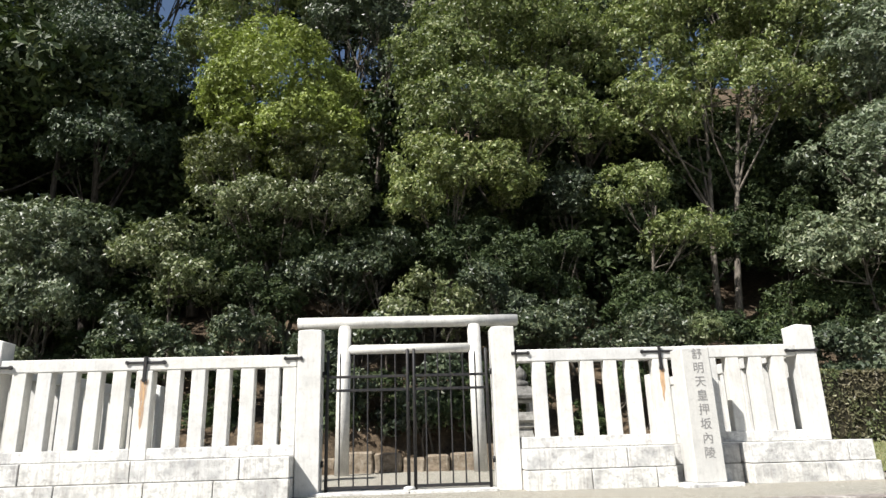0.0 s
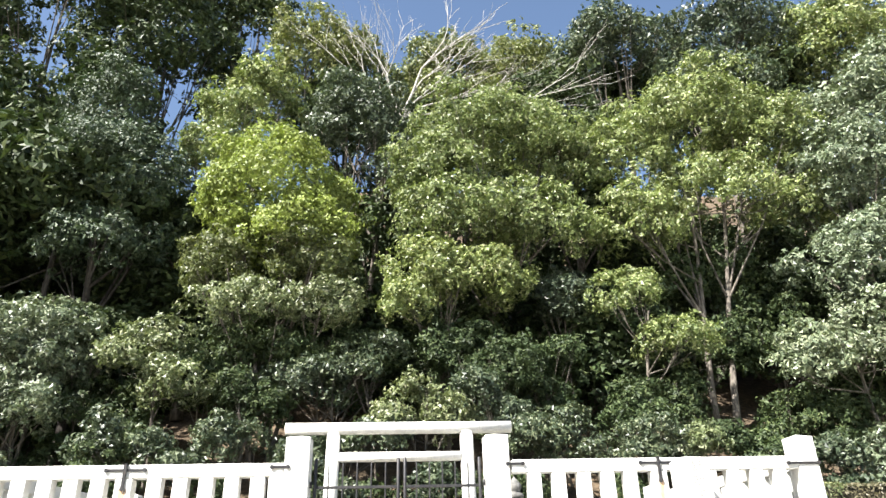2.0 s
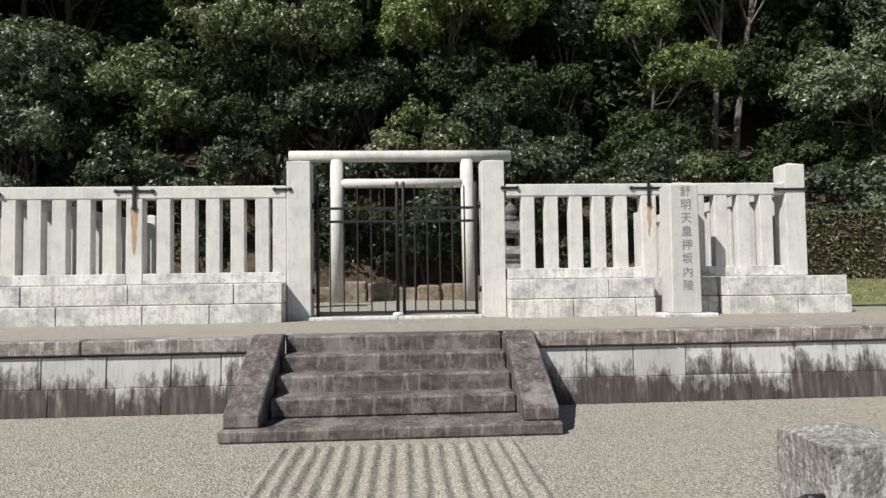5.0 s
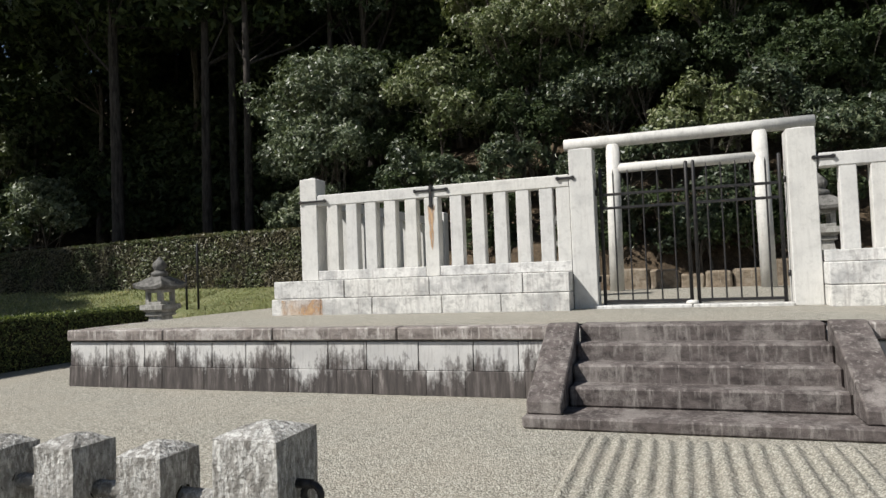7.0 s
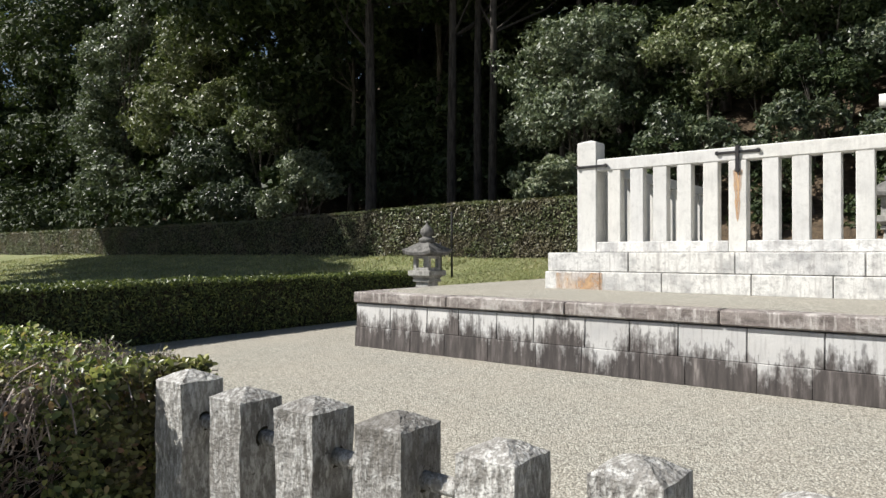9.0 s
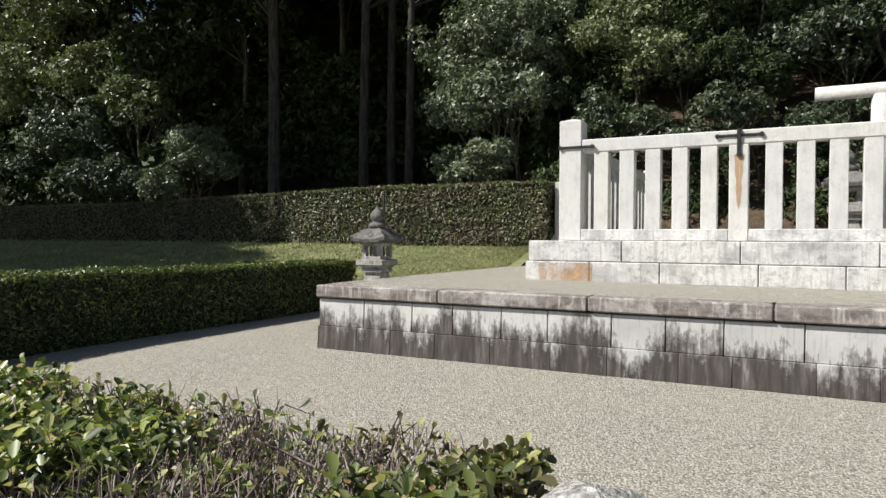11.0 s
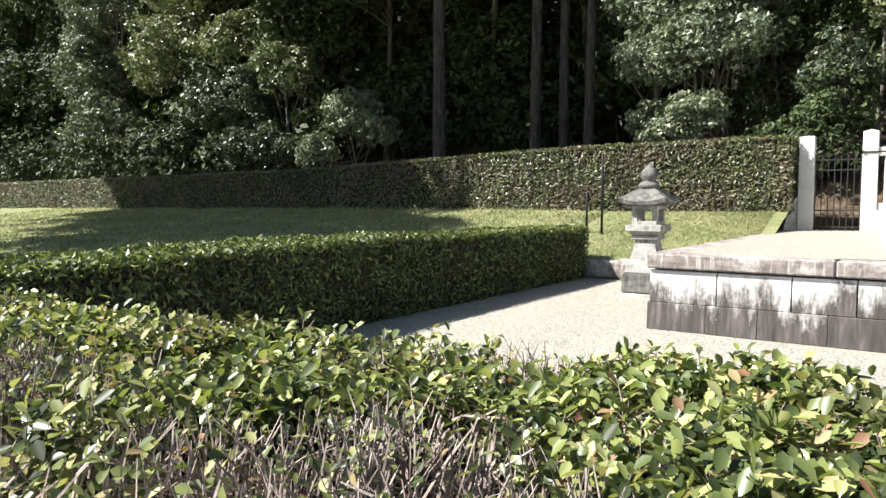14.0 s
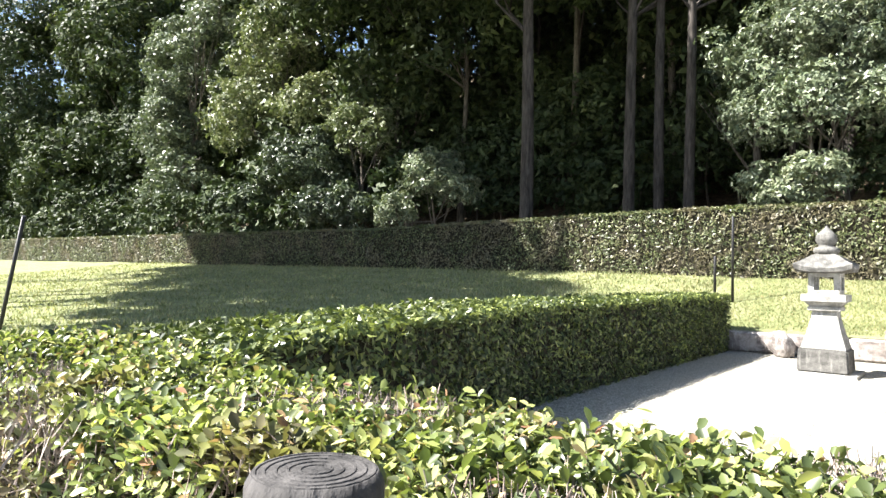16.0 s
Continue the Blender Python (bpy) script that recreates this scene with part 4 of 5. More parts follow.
    lv = new("leaves", leaves_mesh("leaves", np.array(at), np.array(out), np.array(size), M_HEDGE, 0.56, "leaf", 0.0, seed, np.array(run)))
    lv.parent = h
    tagged(lv, kind="stuff")
    m = bpy.data.meshes.new("twig_mass")
    m.from_pydata(tv, [], tf)
    m.materials.append(M_TWIG)
    t = new("twig_mass", m)
    t.parent = h
    tagged(t, kind="stuff")
    # near-black core box; the shade between the shoots is in its colour
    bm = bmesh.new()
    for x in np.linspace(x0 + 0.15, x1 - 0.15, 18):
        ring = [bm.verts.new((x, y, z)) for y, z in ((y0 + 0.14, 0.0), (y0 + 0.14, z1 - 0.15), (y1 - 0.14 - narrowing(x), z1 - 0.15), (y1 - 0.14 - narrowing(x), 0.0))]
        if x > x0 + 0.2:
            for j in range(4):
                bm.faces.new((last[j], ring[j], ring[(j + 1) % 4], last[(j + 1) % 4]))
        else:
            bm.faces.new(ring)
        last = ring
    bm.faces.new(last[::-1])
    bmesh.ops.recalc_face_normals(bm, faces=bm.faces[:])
    part("inside", bm, M_INNER_SHADE, h)
    return h


sprig_hedge("waist-high clipped hedge with glossy leaves and bare twigs", -11.62, -3.93, 0.58, 1.60, 0.97, 27000, 11)
hedge("hedge", "low dark-green clipped hedge beside the gravel", -12.65, -11.62, 1.63, 12.2, 0.0, 0.97, 0.075, 66000, M_CLIPPED, 0.06, 12, 0.035, "tsenw", shift=lambda y: 0.95 * max(0.0, (6.0 - y) / 4.6) ** 1.5)
hedge("hedge", "tall clipped hedge, green mottled brown, on the lawn's edge", -60.0, -8.66, 16.0, 17.0, 1.25, 2.90, 0.10, 100000, M_BACKHEDGE, 0.07, 13, 0.05, "tse", lambda x, y: 1.25 - 0.25 * min(1, max(0, (-14 - x) / 10)))
hedge("hedge", "clipped hedge on the lawn behind the stone fence", 9.3, 24.0, 15.6, 16.8, 1.3, 3.0, 0.12, 18000, M_BACKHEDGE, 0.07, 14, 0.05, "tsw")

# dark log post before the hedge
log = thing("log_post", "dark round log post with a sawn ringed top", "post", "", "", (-8.95, 0.46, 0))
bm = bmesh.new()
tube(bm, [(0, 0, 0), (0, 0, 0.5), (0, 0, 1.035), (0, 0, 1.05)], [0.092, 0.09, 0.088, 0.080], 28)
part("trunk", bm, M_LOG, log)
for r in (0.02, 0.035, 0.05, 0.064, 0.076):
    bm = bmesh.new()
    tube(bm, [(r * math.cos(a), r * math.sin(a), 1.0498) for a in np.linspace(0, 2 * math.pi, 25)], [0.0022] * 25, 5, False)
    part("growth_ring", bm, M_LOG, log)

for x, y, h in ((-12.43, 14.0, 0.95), (-12.1, 14.05, 1.75)):
    st = thing("metal_stake", "thin black metal stake in the lawn", "stake", "stakes", "", (x, y, lawn_height(x, y) - 0.03))
    bm = bmesh.new()
    tube(bm, [(0, 0, 0), (0, 0, h), (0, 0, h + 0.02)], [0.03, 0.028, 0.015], 8)
    part("rod", bm, M_IRON, st)

st = thing("metal_stake", "thin black stake leaning out of the hedge", "stake", "stakes", "", (-13.85, 1.6, lawn_height(-13.85, 1.6) - 0.03))
bm = bmesh.new()
tube(bm, [(0, 0, 0), (0.65, 0, 1.42)], [0.015, 0.013], 8)
part("rod", bm, M_IRON, st)


# ---- trees ----
def clumped_leaves(lobes, leaf, cover, material, seed, shape="kite", droop=0.0):
    """Leaf sprigs on rounded clumps that lie over each lobe (x, y, z, across, tall) of a crown; undersides stay open."""
    rng = np.random.default_rng(seed)
    at, out, run = [], [], []
    for cx, cy, cz, rx, rz in lobes:
        r0 = 0.085 * (rx + rz) + 0.12
        area = 4 * math.pi * (rx * rx + 2 * rx * rz) / 3 * 0.85
        nc = max(12, int(1.75 * area / (math.pi * r0 * r0)))
        d = rng.normal(size=(nc, 3))
        d /= np.linalg.norm(d, axis=1, keepdims=True)
        d[:, 2] = np.where(d[:, 2] < -0.75, -d[:, 2], d[:, 2])
        d = d[(d[:, 1] < 0.4) | (rng.random(nc) < 0.4)]
        lump = 1 + 0.34 * np.array([noise.noise((a[0] * 1.7 + seed, a[1] * 1.7, a[2] * 1.7)) + 0.7 * noise.noise((a[0] * 4.1, a[1] * 4.1 + seed, a[2] * 4.1)) for a in d])
        depth = (1 - np.abs(rng.normal(0, 0.24, len(d)))) * lump
        rad = r0 * rng.uniform(0.45, 1.35, len(d))
        cc = np.array((cx, cy, cz)) + d * depth[:, None] * np.array([rx, rx, rz]) - d * 0.4 * rad[:, None]
        for c, r, dd in zip(cc, rad, d):
            n = max(3, int(cover * 2.0 * math.pi * r * r / (0.19 * leaf * leaf) / 4))
            e = rng.normal(size=(n, 3)) + dd * 1.0 + np.array([0, 0, 0.25])
            e /= np.linalg.norm(e, axis=1, keepdims=True)
            q = c + e * (r * (rng.uniform(0.5, 1.0, (n, 1)) + rng.exponential(0.16, (n, 1)))) * np.array([1.15, 1.15, 0.8])
            e4, q4 = np.repeat(e, 4, 0), np.repeat(q, 4, 0)
            a = rng.normal(size=e4.shape)
            a -= e4 * (a * e4).sum(1, keepdims=True)
            a /= np.maximum(np.linalg.norm(a, axis=1, keepdims=True), 1e-6)
            a = a + e4 * 0.35
            a[:, 2] -= droop
            at.append(q4 + a * leaf * 0.42)
            out.append(e4 * 0.9 + np.array([0, 0, 0.25]) + rng.normal(0, 0.55, e4.shape))
            run.append(a)
    at, out, run = np.concatenate(at), np.concatenate(out), np.concatenate(run)
    size = leaf * rng.uniform(0.65, 1.3, len(at))
    return leaves_mesh("crown", at, out, size, material, 0.42 if shape == "kite" else 0.6, shape, 0.0, seed, run)


def branching(bm, base, lobes, r, rng, straight=False):
    """A tapered, slightly bent trunk that splits towards the lobes of its crown."""
    base = Vector(base)
    mid = sum((Vector(l[:3]) for l in lobes), Vector()) / len(lobes)
    top = Vector((base.x, base.y, mid.z)) if straight else mid + Vector((0, 0, 0.3 * lobes[0][4]))
    n, bend, ph = 8, (0.12 if straight else 0.35), rng.random() * 6
    pts, rad = [], []
    for i in range(n):
        t = i / (n - 1)
        pts.append(base.lerp(top, t) + Vector((math.sin(t * 4 + ph), math.cos(t * 3.1 + ph), 0)) * bend * t * (1.2 - t))
        rad.append(r * (1.25 if i == 0 else 1) * (1 - (0.45 if straight else 0.7) * t))
    tube(bm, pts, rad, 9)
    for l in lobes:
        for j in range(3 if len(lobes) > 2 else 6):
            t = rng.uniform(0.75 if straight else 0.42, 0.95)
            p = pts[int(t * (n - 1))]
            a = rng.uniform(0, 2 * math.pi)
            end = Vector(l[:3]) + Vector((math.cos(a) * l[3] * 0.75, math.sin(a) * l[3] * 0.75, rng.uniform(-0.4, 0.6) * l[4]))
            half = p.lerp(end, 0.5) + Vector((0, 0, -0.08 * (end - p).length))
            rr = r * (1 - 0.7 * t) * 0.6
            tube(bm, [p, half, end], [rr, rr * 0.6, rr * 0.2], 5, False)
            for k in range(2):
                tip = end + Vector((rng.uniform(-1, 1), rng.uniform(-1, 1), rng.uniform(-0.3, 1))) * 0.35 * l[3]
                tube(bm, [half, half.lerp(tip, 0.6), tip], [rr * 0.5, rr * 0.3, rr * 0.1], 4, False)


SEED = [100]


def ground_at(x, y):
    if y > 17:
        return max(hill_height(x, y), 0.0)
    return lawn_height(x, y) if x < -12 else 0.0


def lobed_tree(x, y, lobes, material, label, category="tree", trunk=0.12, bark_of=None, cover=0.75, leaf=None, trunks=1, droop=0.0, straight=False, shape="tri"):
    """A tree or shrub rooted at x, y whose crown is made of the given lobes (x, y, z, across, tall)."""
    SEED[0] += 1
    rng = random.Random(SEED[0])
    zg = ground_at(x, y) - 0.15
    t = thing("shrub" if category == "shrub" else "tree", label, category, category + "s on the hillside", "", (x, y, zg))
    own = [(l[0] - x, l[1] - y, l[2] - zg, l[3], l[4]) for l in lobes]
    bm = bmesh.new()
    for i in range(trunks):
        a = 2.4 * i + rng.random()
        off = (0.0, 0.0, 0.0) if trunks == 1 else (0.35 * math.cos(a), 0.35 * math.sin(a), 0.0)
        branching(bm, off, own[i::trunks] if len(own) >= trunks else own, trunk, rng, straight)
    part("trunk", bm, bark_of or M_BARK, t)
    far = math.hypot(x + 2, y)
    lf = leaf or min(max(0.0068 * far, 0.145), 0.30)
    cr = new("crown", clumped_leaves(own, lf, cover, material, SEED[0], shape, droop))
    cr.parent = t
    return t


def tree(x, y, zc, rx, rz, material, label, category="tree", **more):
    return lobed_tree(x, y, [(x, y, zc, rx, rz)], material, label, category, **more)


L_LIME = "leafy tree with a rounded bright yellow-green crown"
L_OLIVE = "broadleaf tree with a sunlit olive-green crown"
L_GLOSS = "evergreen tree with dark glossy grey-green leaves"
L_DEEP = "tall dark-green evergreen of the hillside wood"
L_DRY = "shrubby tree with olive-brown leaves"
L_BUSH = "dense green evergreen shrub at the slope's foot"
L_UNDER = "dense dark undergrowth bush on the wooded slope"

# wood straight behind the shrine
lobed_tree(-4.4, 22.6, [(-4.8, 22.0, 14.4, 2.6, 1.9), (-3.1, 22.3, 13.6, 1.7, 1.5), (-6.0, 21.6, 13.3, 1.4, 1.4), (-4.0, 21.6, 12.2, 2.3, 1.1)], M_LIME, L_LIME, trunk=0.14)
lobed_tree(-4.9, 21.6, [(-6.1, 21.0, 10.8, 1.4, 1.0), (-3.0, 21.0, 11.0, 1.7, 0.9)], M_DRY, L_DRY, trunk=0.09, trunks=2, cover=0.6)
lobed_tree(-3.8, 20.9, [(-5.0, 20.3, 9.1, 1.8, 0.7), (-2.6, 20.3, 9.1, 1.3, 0.7)], M_MOSS, L_DRY, trunk=0.08, trunks=2, cover=0.6)
lobed_tree(-1.6, 25.6, [(-1.9, 25.0, 19.3, 2.4, 2.1), (0.2, 24.6, 17.0, 1.6, 1.4)], M_GLOSS, L_GLOSS, trunk=0.16)
lobed_tree(-7.4, 26.0, [(-7.6, 25.5, 20.2, 1.7, 1.3), (-8.3, 25.3, 18.0, 1.8, 1.5)], M_OLIVE, L_OLIVE)
lobed_tree(3.0, 24.2, [(4.1, 23.5, 17.8, 3.2, 1.7), (1.4, 23.0, 15.8, 2.2, 1.5), (6.9, 24.0, 16.7, 2.1, 1.8), (2.3, 22.3, 13.2, 2.5, 1.4), (5.2, 22.8, 13.3, 2.3, 1.5)], M_OLIVE, L_OLIVE, trunk=0.17)
lobed_tree(1.7, 22.4, [(0.9, 21.5, 10.8, 1.6, 1.1), (2.9, 21.8, 10.5, 1.9, 1.0), (0.1, 21.0, 9.4, 1.1, 0.8)], M_OLIVE, L_OLIVE, trunk=0.1, cover=0.65)
lobed_tree(11.2, 22.2, [(13.0, 24.0, 19.0, 3.5, 1.9), (9.8, 23.6, 17.0, 2.1, 1.6), (16.2, 24.2, 17.8, 2.9, 1.8), (9.3, 22.6, 13.4, 2.0, 1.3), (12.9, 23.0, 14.8, 2.6, 1.4), (16.8, 23.4, 15.3, 1.7, 1.6)], M_OLIVE, L_OLIVE, trunk=0.13, trunks=2, cover=0.7)
lobed_tree(8.4, 22.0, [(8.0, 21.6, 10.1, 1.3, 0.9), (9.5, 21.2, 8.2, 1.4, 0.7)], M_OLIVE, L_OLIVE, trunk=0.08, cover=0.6)
tree(6.2, 22.9, 10.4, 1.3, 1.2, M_GLOSS, L_GLOSS, trunk=0.08)
lobed_tree(18.0, 22.4, [(18.8, 22.5, 15.6, 2.6, 2.5), (17.4, 21.5, 11.4, 2.3, 1.8)], M_SILVER, L_GLOSS, trunk=0.14)
lobed_tree(16.2, 21.2, [(16.9, 21.0, 8.2, 2.1, 1.5), (13.9, 20.6, 7.5, 1.3, 1.0)], M_SILVER, L_GLOSS, trunk=0.1)
lobed_tree(21.5, 22.0, [(22.0, 22.0, 9.5, 2.6, 2.6), (20.8, 21.4, 5.6, 2.0, 1.8)], M_SILVER, L_GLOSS)
lobed_tree(-11.2, 22.9, [(-11.9, 23.0, 18.5, 1.7, 2.5), (-11.1, 22.5, 15.0, 2.8, 2.1), (-10.6, 22.0, 12.0, 2.1, 1.3)], M_CONIFER, "dark conifer with drooping grey-green sprays", trunk=0.2, bark_of=M_CEDAR, cover=0.6, droop=0.8)
lobed_tree(-11.0, 19.9, [(-12.3, 20.4, 7.4, 1.9, 1.6), (-10.7, 20.6, 8.0, 1.7, 1.2), (-11.3, 19.8, 5.8, 1.6, 1.1), (-13.0, 20.2, 5.6, 1.0, 0.9), (-10.2, 20.3, 6.6, 0.9, 0.8)], M_SILVER, L_GLOSS, trunk=0.1, trunks=2)
lobed_tree(-11.9, 19.1, [(-11.4, 19.1, 3.9, 0.9, 0.6), (-12.6, 19.2, 3.7, 0.7, 0.6), (-12.0, 18.9, 3.3, 0.8, 0.5)], M_SILVER, L_BUSH, "shrub", trunk=0.05)
lobed_tree(-7.4, 20.3, [(-7.6, 19.8, 7.3, 1.4, 1.0), (-6.5, 19.5, 6.4, 1.0, 0.7)], M_MOSS, L_OLIVE, trunk=0.08, cover=0.65)
wild = random.Random(31)
for x, y, z, rx, rz, m in (
    (-7.2, 19.0, 4.9, 1.2, 0.7, M_GLOSS), (-9.7, 20.7, 8.6, 1.0, 0.8, M_DEEP), (-2.1, 20.3, 7.2, 1.7, 0.9, M_GLOSS), (-4.0, 19.8, 6.2, 1.3, 0.7, M_DEEP),
    (0.7, 19.5, 6.0, 1.2, 0.7, M_MOSS), (-0.7, 20.8, 7.8, 1.3, 0.7, M_DEEP), (3.1, 19.7, 5.9, 1.3, 0.7, M_GLOSS), (2.7, 20.8, 7.7, 1.5, 0.8, M_DEEP),
    (5.4, 21.2, 7.5, 1.5, 0.9, M_DEEP), (4.6, 19.2, 5.0, 1.4, 0.7, M_GLOSS), (6.7, 19.2, 4.6, 1.4, 0.6, M_GLOSS), (-1.6, 19.0, 5.0, 1.6, 0.6, M_GLOSS),
    (8.3, 19.3, 4.5, 0.9, 0.5, M_MOSS), (-4.4, 19.0, 4.6, 1.3, 0.6, M_GLOSS), (-5.6, 20.4, 7.2, 1.2, 0.9, M_DEEP), (0.6, 18.9, 3.2, 1.0, 0.8, M_GLOSS),
    (-2.6, 18.9, 3.2, 1.0, 0.8, M_DEEP), (3.0, 18.9, 3.0, 1.0, 0.8, M_DEEP), (5.6, 18.9, 2.9, 1.1, 0.8, M_DEEP), (-5.4, 18.9, 3.0, 1.1, 0.9, M_DEEP),
    (-8.4, 18.7, 3.4, 1.2, 1.0, M_DEEP), (10.4, 20.0, 4.4, 1.2, 0.8, M_DEEP), (12.9, 19.8, 3.9, 1.4, 0.7, M_GLOSS), (15.6, 19.8, 4.0, 1.5, 1.0, M_SILVER), (8.0, 20.8, 5.8, 1.2, 0.7, M_DEEP),
    (13.2, 21.6, 5.6, 1.5, 1.0, M_DEEP), (15.4, 22.2, 6.4, 1.5, 1.1, M_DEEP), (11.6, 21.2, 5.2, 1.0, 0.7, M_DEEP), (9.6, 25.6, 9.8, 2.0, 2.0, M_DEEP), (12.6, 25.8, 10.0, 2.2, 2.2, M_DEEP), (15.6, 25.8, 10.6, 2.2, 2.2, M_DEEP), (18.4, 25.6, 11.0, 2.2, 2.4, M_DEEP), (12.2, 26.6, 13.6, 2.4, 1.8, M_DEEP),
    (-4.8, 20.8, 7.9, 1.6, 0.9, M_DEEP), (-2.4, 21.0, 8.2, 1.4, 0.8, M_DEEP), (1.5, 21.8, 8.9, 1.6, 0.9, M_DEEP), (8.8, 21.8, 7.0, 1.3, 0.8, M_DEEP), (10.8, 23.0, 8.8, 1.6, 1.2, M_DEEP), (14.2, 23.2, 9.4, 1.8, 1.4, M_DEEP), (-9.0, 20.4, 5.6, 1.4, 1.2, M_DEEP), (12.6, 24.0, 11.6, 2.0, 1.4, M_DEEP),
    (-2.0, 18.6, 3.1, 0.8, 0.6, M_GLOSS), (-0.8, 18.6, 2.9, 0.8, 0.5, M_DEEP), (0.4, 18.6, 3.1, 0.8, 0.6, M_GLOSS), (1.6, 18.6, 2.9, 0.8, 0.6, M_DEEP)):
    lobed_tree(x, y, [(x + wild.uniform(-0.9, 0.9) * rx, y + wild.uniform(-0.4, 0.3), z + wild.uniform(-1.5, 0.5) * rz, rx * wild.uniform(0.35, 0.75), rz * wild.uniform(0.5, 1.0)) for i in range(4)], m, L_BUSH, "shrub", trunk=0.04, cover=0.6)

# thick undergrowth up the slope
fill = random.Random(77)
for i in range(46):
    x = -13 + 37 * (i + fill.random()) / 46
    y = fill.choice((25.0, 26.5, 28.0)) + fill.uniform(-0.8, 0.8)
    if 8.5 < x < 15.5 and y < 26.4:
        y = 27.4
    r = fill.uniform(1.7, 2.5)
    tree(x, y, hill_height(x, y) + fill.uniform(1.6, 4.6), r, r * 1.05, M_DEEP, L_UNDER, "shrub", trunk=0.06, cover=0.55, leaf=0.32)
for i in range(28):
    x = -72 + 64 * (i + fill.random()) / 28
    y = (31.0 if -30 < x < -12 else 29.0) + fill.uniform(-1.0, 3.0)
    r = fill.uniform(3.2, 4.6)
    tree(x, y, hill_height(x, y) + fill.uniform(1.0, 6.0), r, r * 1.15, M_DEEP, "dense dark evergreen deep in the wood", "tree", trunk=0.12, cover=0.6, leaf=0.5)
for i in range(10):
    x = -4 + 3.1 * i + fill.uniform(-0.6, 0.6)
    y = 30.5 + fill.uniform(-0.8, 0.8)
    tree(x, y, 14.6 + fill.uniform(-0.8, 1.2), 2.7, 3.4, M_DEEP, "dense dark evergreen deep in the wood", "tree", trunk=0.12, cover=0.6, leaf=0.38)
# high closed canopy, added largely out of view to keep sun off the wood
for x, y, z in ((-47.5, 28.0, 20.5), (-41.0, 26.5, 19.0), (-34.5, 26.5, 18.5), (-29.5, 28.5, 18.5), (-24.5, 29.0, 17.5), (-19.0, 29.5, 18.0), (-31.5, 22.6, 15.4), (-25.5, 22.0, 15.0), (-13.6, 24.4, 14.4)):
    lobed_tree(x, max(y, 25.0) + 4.0, [(x, y, z, 4.8, 2.8)], M_DEEP, "tall evergreen added for its high dark crown that shades the wood", trunk=0.12, cover=0.75, leaf=0.46, bark_of=M_CEDAR, straight=True)
# shaded thicket behind the cedars
for i in range(18):
    x = -29 + 1.15 * i
    y = 26.2 + fill.uniform(-0.8, 1.6)
    tree(x, y, hill_height(x, y) + fill.uniform(0.8, 4.4), 2.1, 2.2, M_DEEP, L_UNDER, "shrub", trunk=0.06, cover=0.55, leaf=0.36)
for i in range(14):
    x = -74 + 3.0 * i
    y = 20.6 + fill.uniform(-0.4, 1.6)
    r = fill.uniform(1.4, 2.2)
    tree(x, y, hill_height(x, y) + fill.uniform(0.6, 1.4), r, r, M_DEEP, L_BUSH, "shrub", trunk=0.06, cover=0.6, leaf=0.36)

# higher on the slope
for x, y, z, rx, rz, m, lab in (
    (-5.2, 31.5, 28.6, 3.0, 3.4, M_DRY, L_OLIVE), (-7.1, 28.5, 23.4, 2.4, 2.2, M_OLIVE, L_OLIVE), (-14.0, 30.5, 28.5, 4.2, 5.5, M_DEEP, L_DEEP), (-3.4, 33.0, 25.0, 3.2, 3.0, M_DEEP, L_DEEP), (-3.0, 30, 23.0, 2.8, 2.4, M_DEEP, L_DEEP),
    (-20, 31, 31.0, 5.5, 6.0, M_DEEP, L_DEEP), (-14.6, 28, 20.5, 2.8, 4.5, M_DEEP, L_DEEP), (-18, 27, 19.0, 4.0, 5.0, M_DEEP, L_DEEP),
    (-22, 26, 18.0, 4.5, 6.0, M_DEEP, L_DEEP), (3.4, 31, 22.4, 3.4, 3.2, M_DEEP, L_DEEP), (8.5, 31, 24.0, 3.5, 3.4, M_DEEP, L_DEEP),
    (13.1, 31.0, 29.3, 3.6, 2.8, M_GLOSS, L_GLOSS), (21.1, 32.0, 31.0, 4.4, 3.0, M_GLOSS, L_GLOSS), (27.5, 31.0, 29.5, 5.0, 3.9, M_OLIVE, L_OLIVE),
    (25, 27, 20.0, 4.4, 5.4, M_SILVER, L_GLOSS), (17.5, 29, 24.8, 3.2, 2.4, M_GLOSS, L_GLOSS), (8.0, 26, 16.4, 2.2, 2.4, M_DEEP, L_DEEP), (-0.6, 26, 14.6, 2.2, 2.2, M_DEEP, L_DEEP),
    (1.5, 36, 27.8, 4.0, 3.6, M_DRY, L_DRY), (7.0, 36, 28.6, 4.4, 3.6, M_DRY, L_DRY), (12.0, 36, 29.5, 3.6, 4.0, M_DEEP, L_DEEP), (17.5, 34, 27.5, 4.0, 3.6, M_DEEP, L_DEEP), (24.0, 34, 27.0, 5.0, 4.4, M_DEEP, L_DEEP), (-28, 31, 27, 5.0, 7.0, M_DEEP, L_DEEP), (-9.4, 34.0, 33.8, 2.8, 2.4, M_DEEP, L_DEEP), (-14.4, 33.0, 33.4, 3.6, 2.6, M_DEEP, L_DEEP), (-3.0, 34.0, 30.0, 2.8, 2.0, M_DRY, L_DRY), (3.3, 35.0, 31.0, 3.2, 2.0, M_DRY, L_DRY), (8.2, 35.0, 31.8, 2.8, 2.2, M_DRY, L_DRY), (-8.0, 24.5, 12.4, 2.2, 2.4, M_DEEP, L_DEEP)):
    tree(x, y, z, rx, rz, m, lab, trunk=0.2, cover=0.7, leaf=0.36 if m is M_DEEP else 0.28)

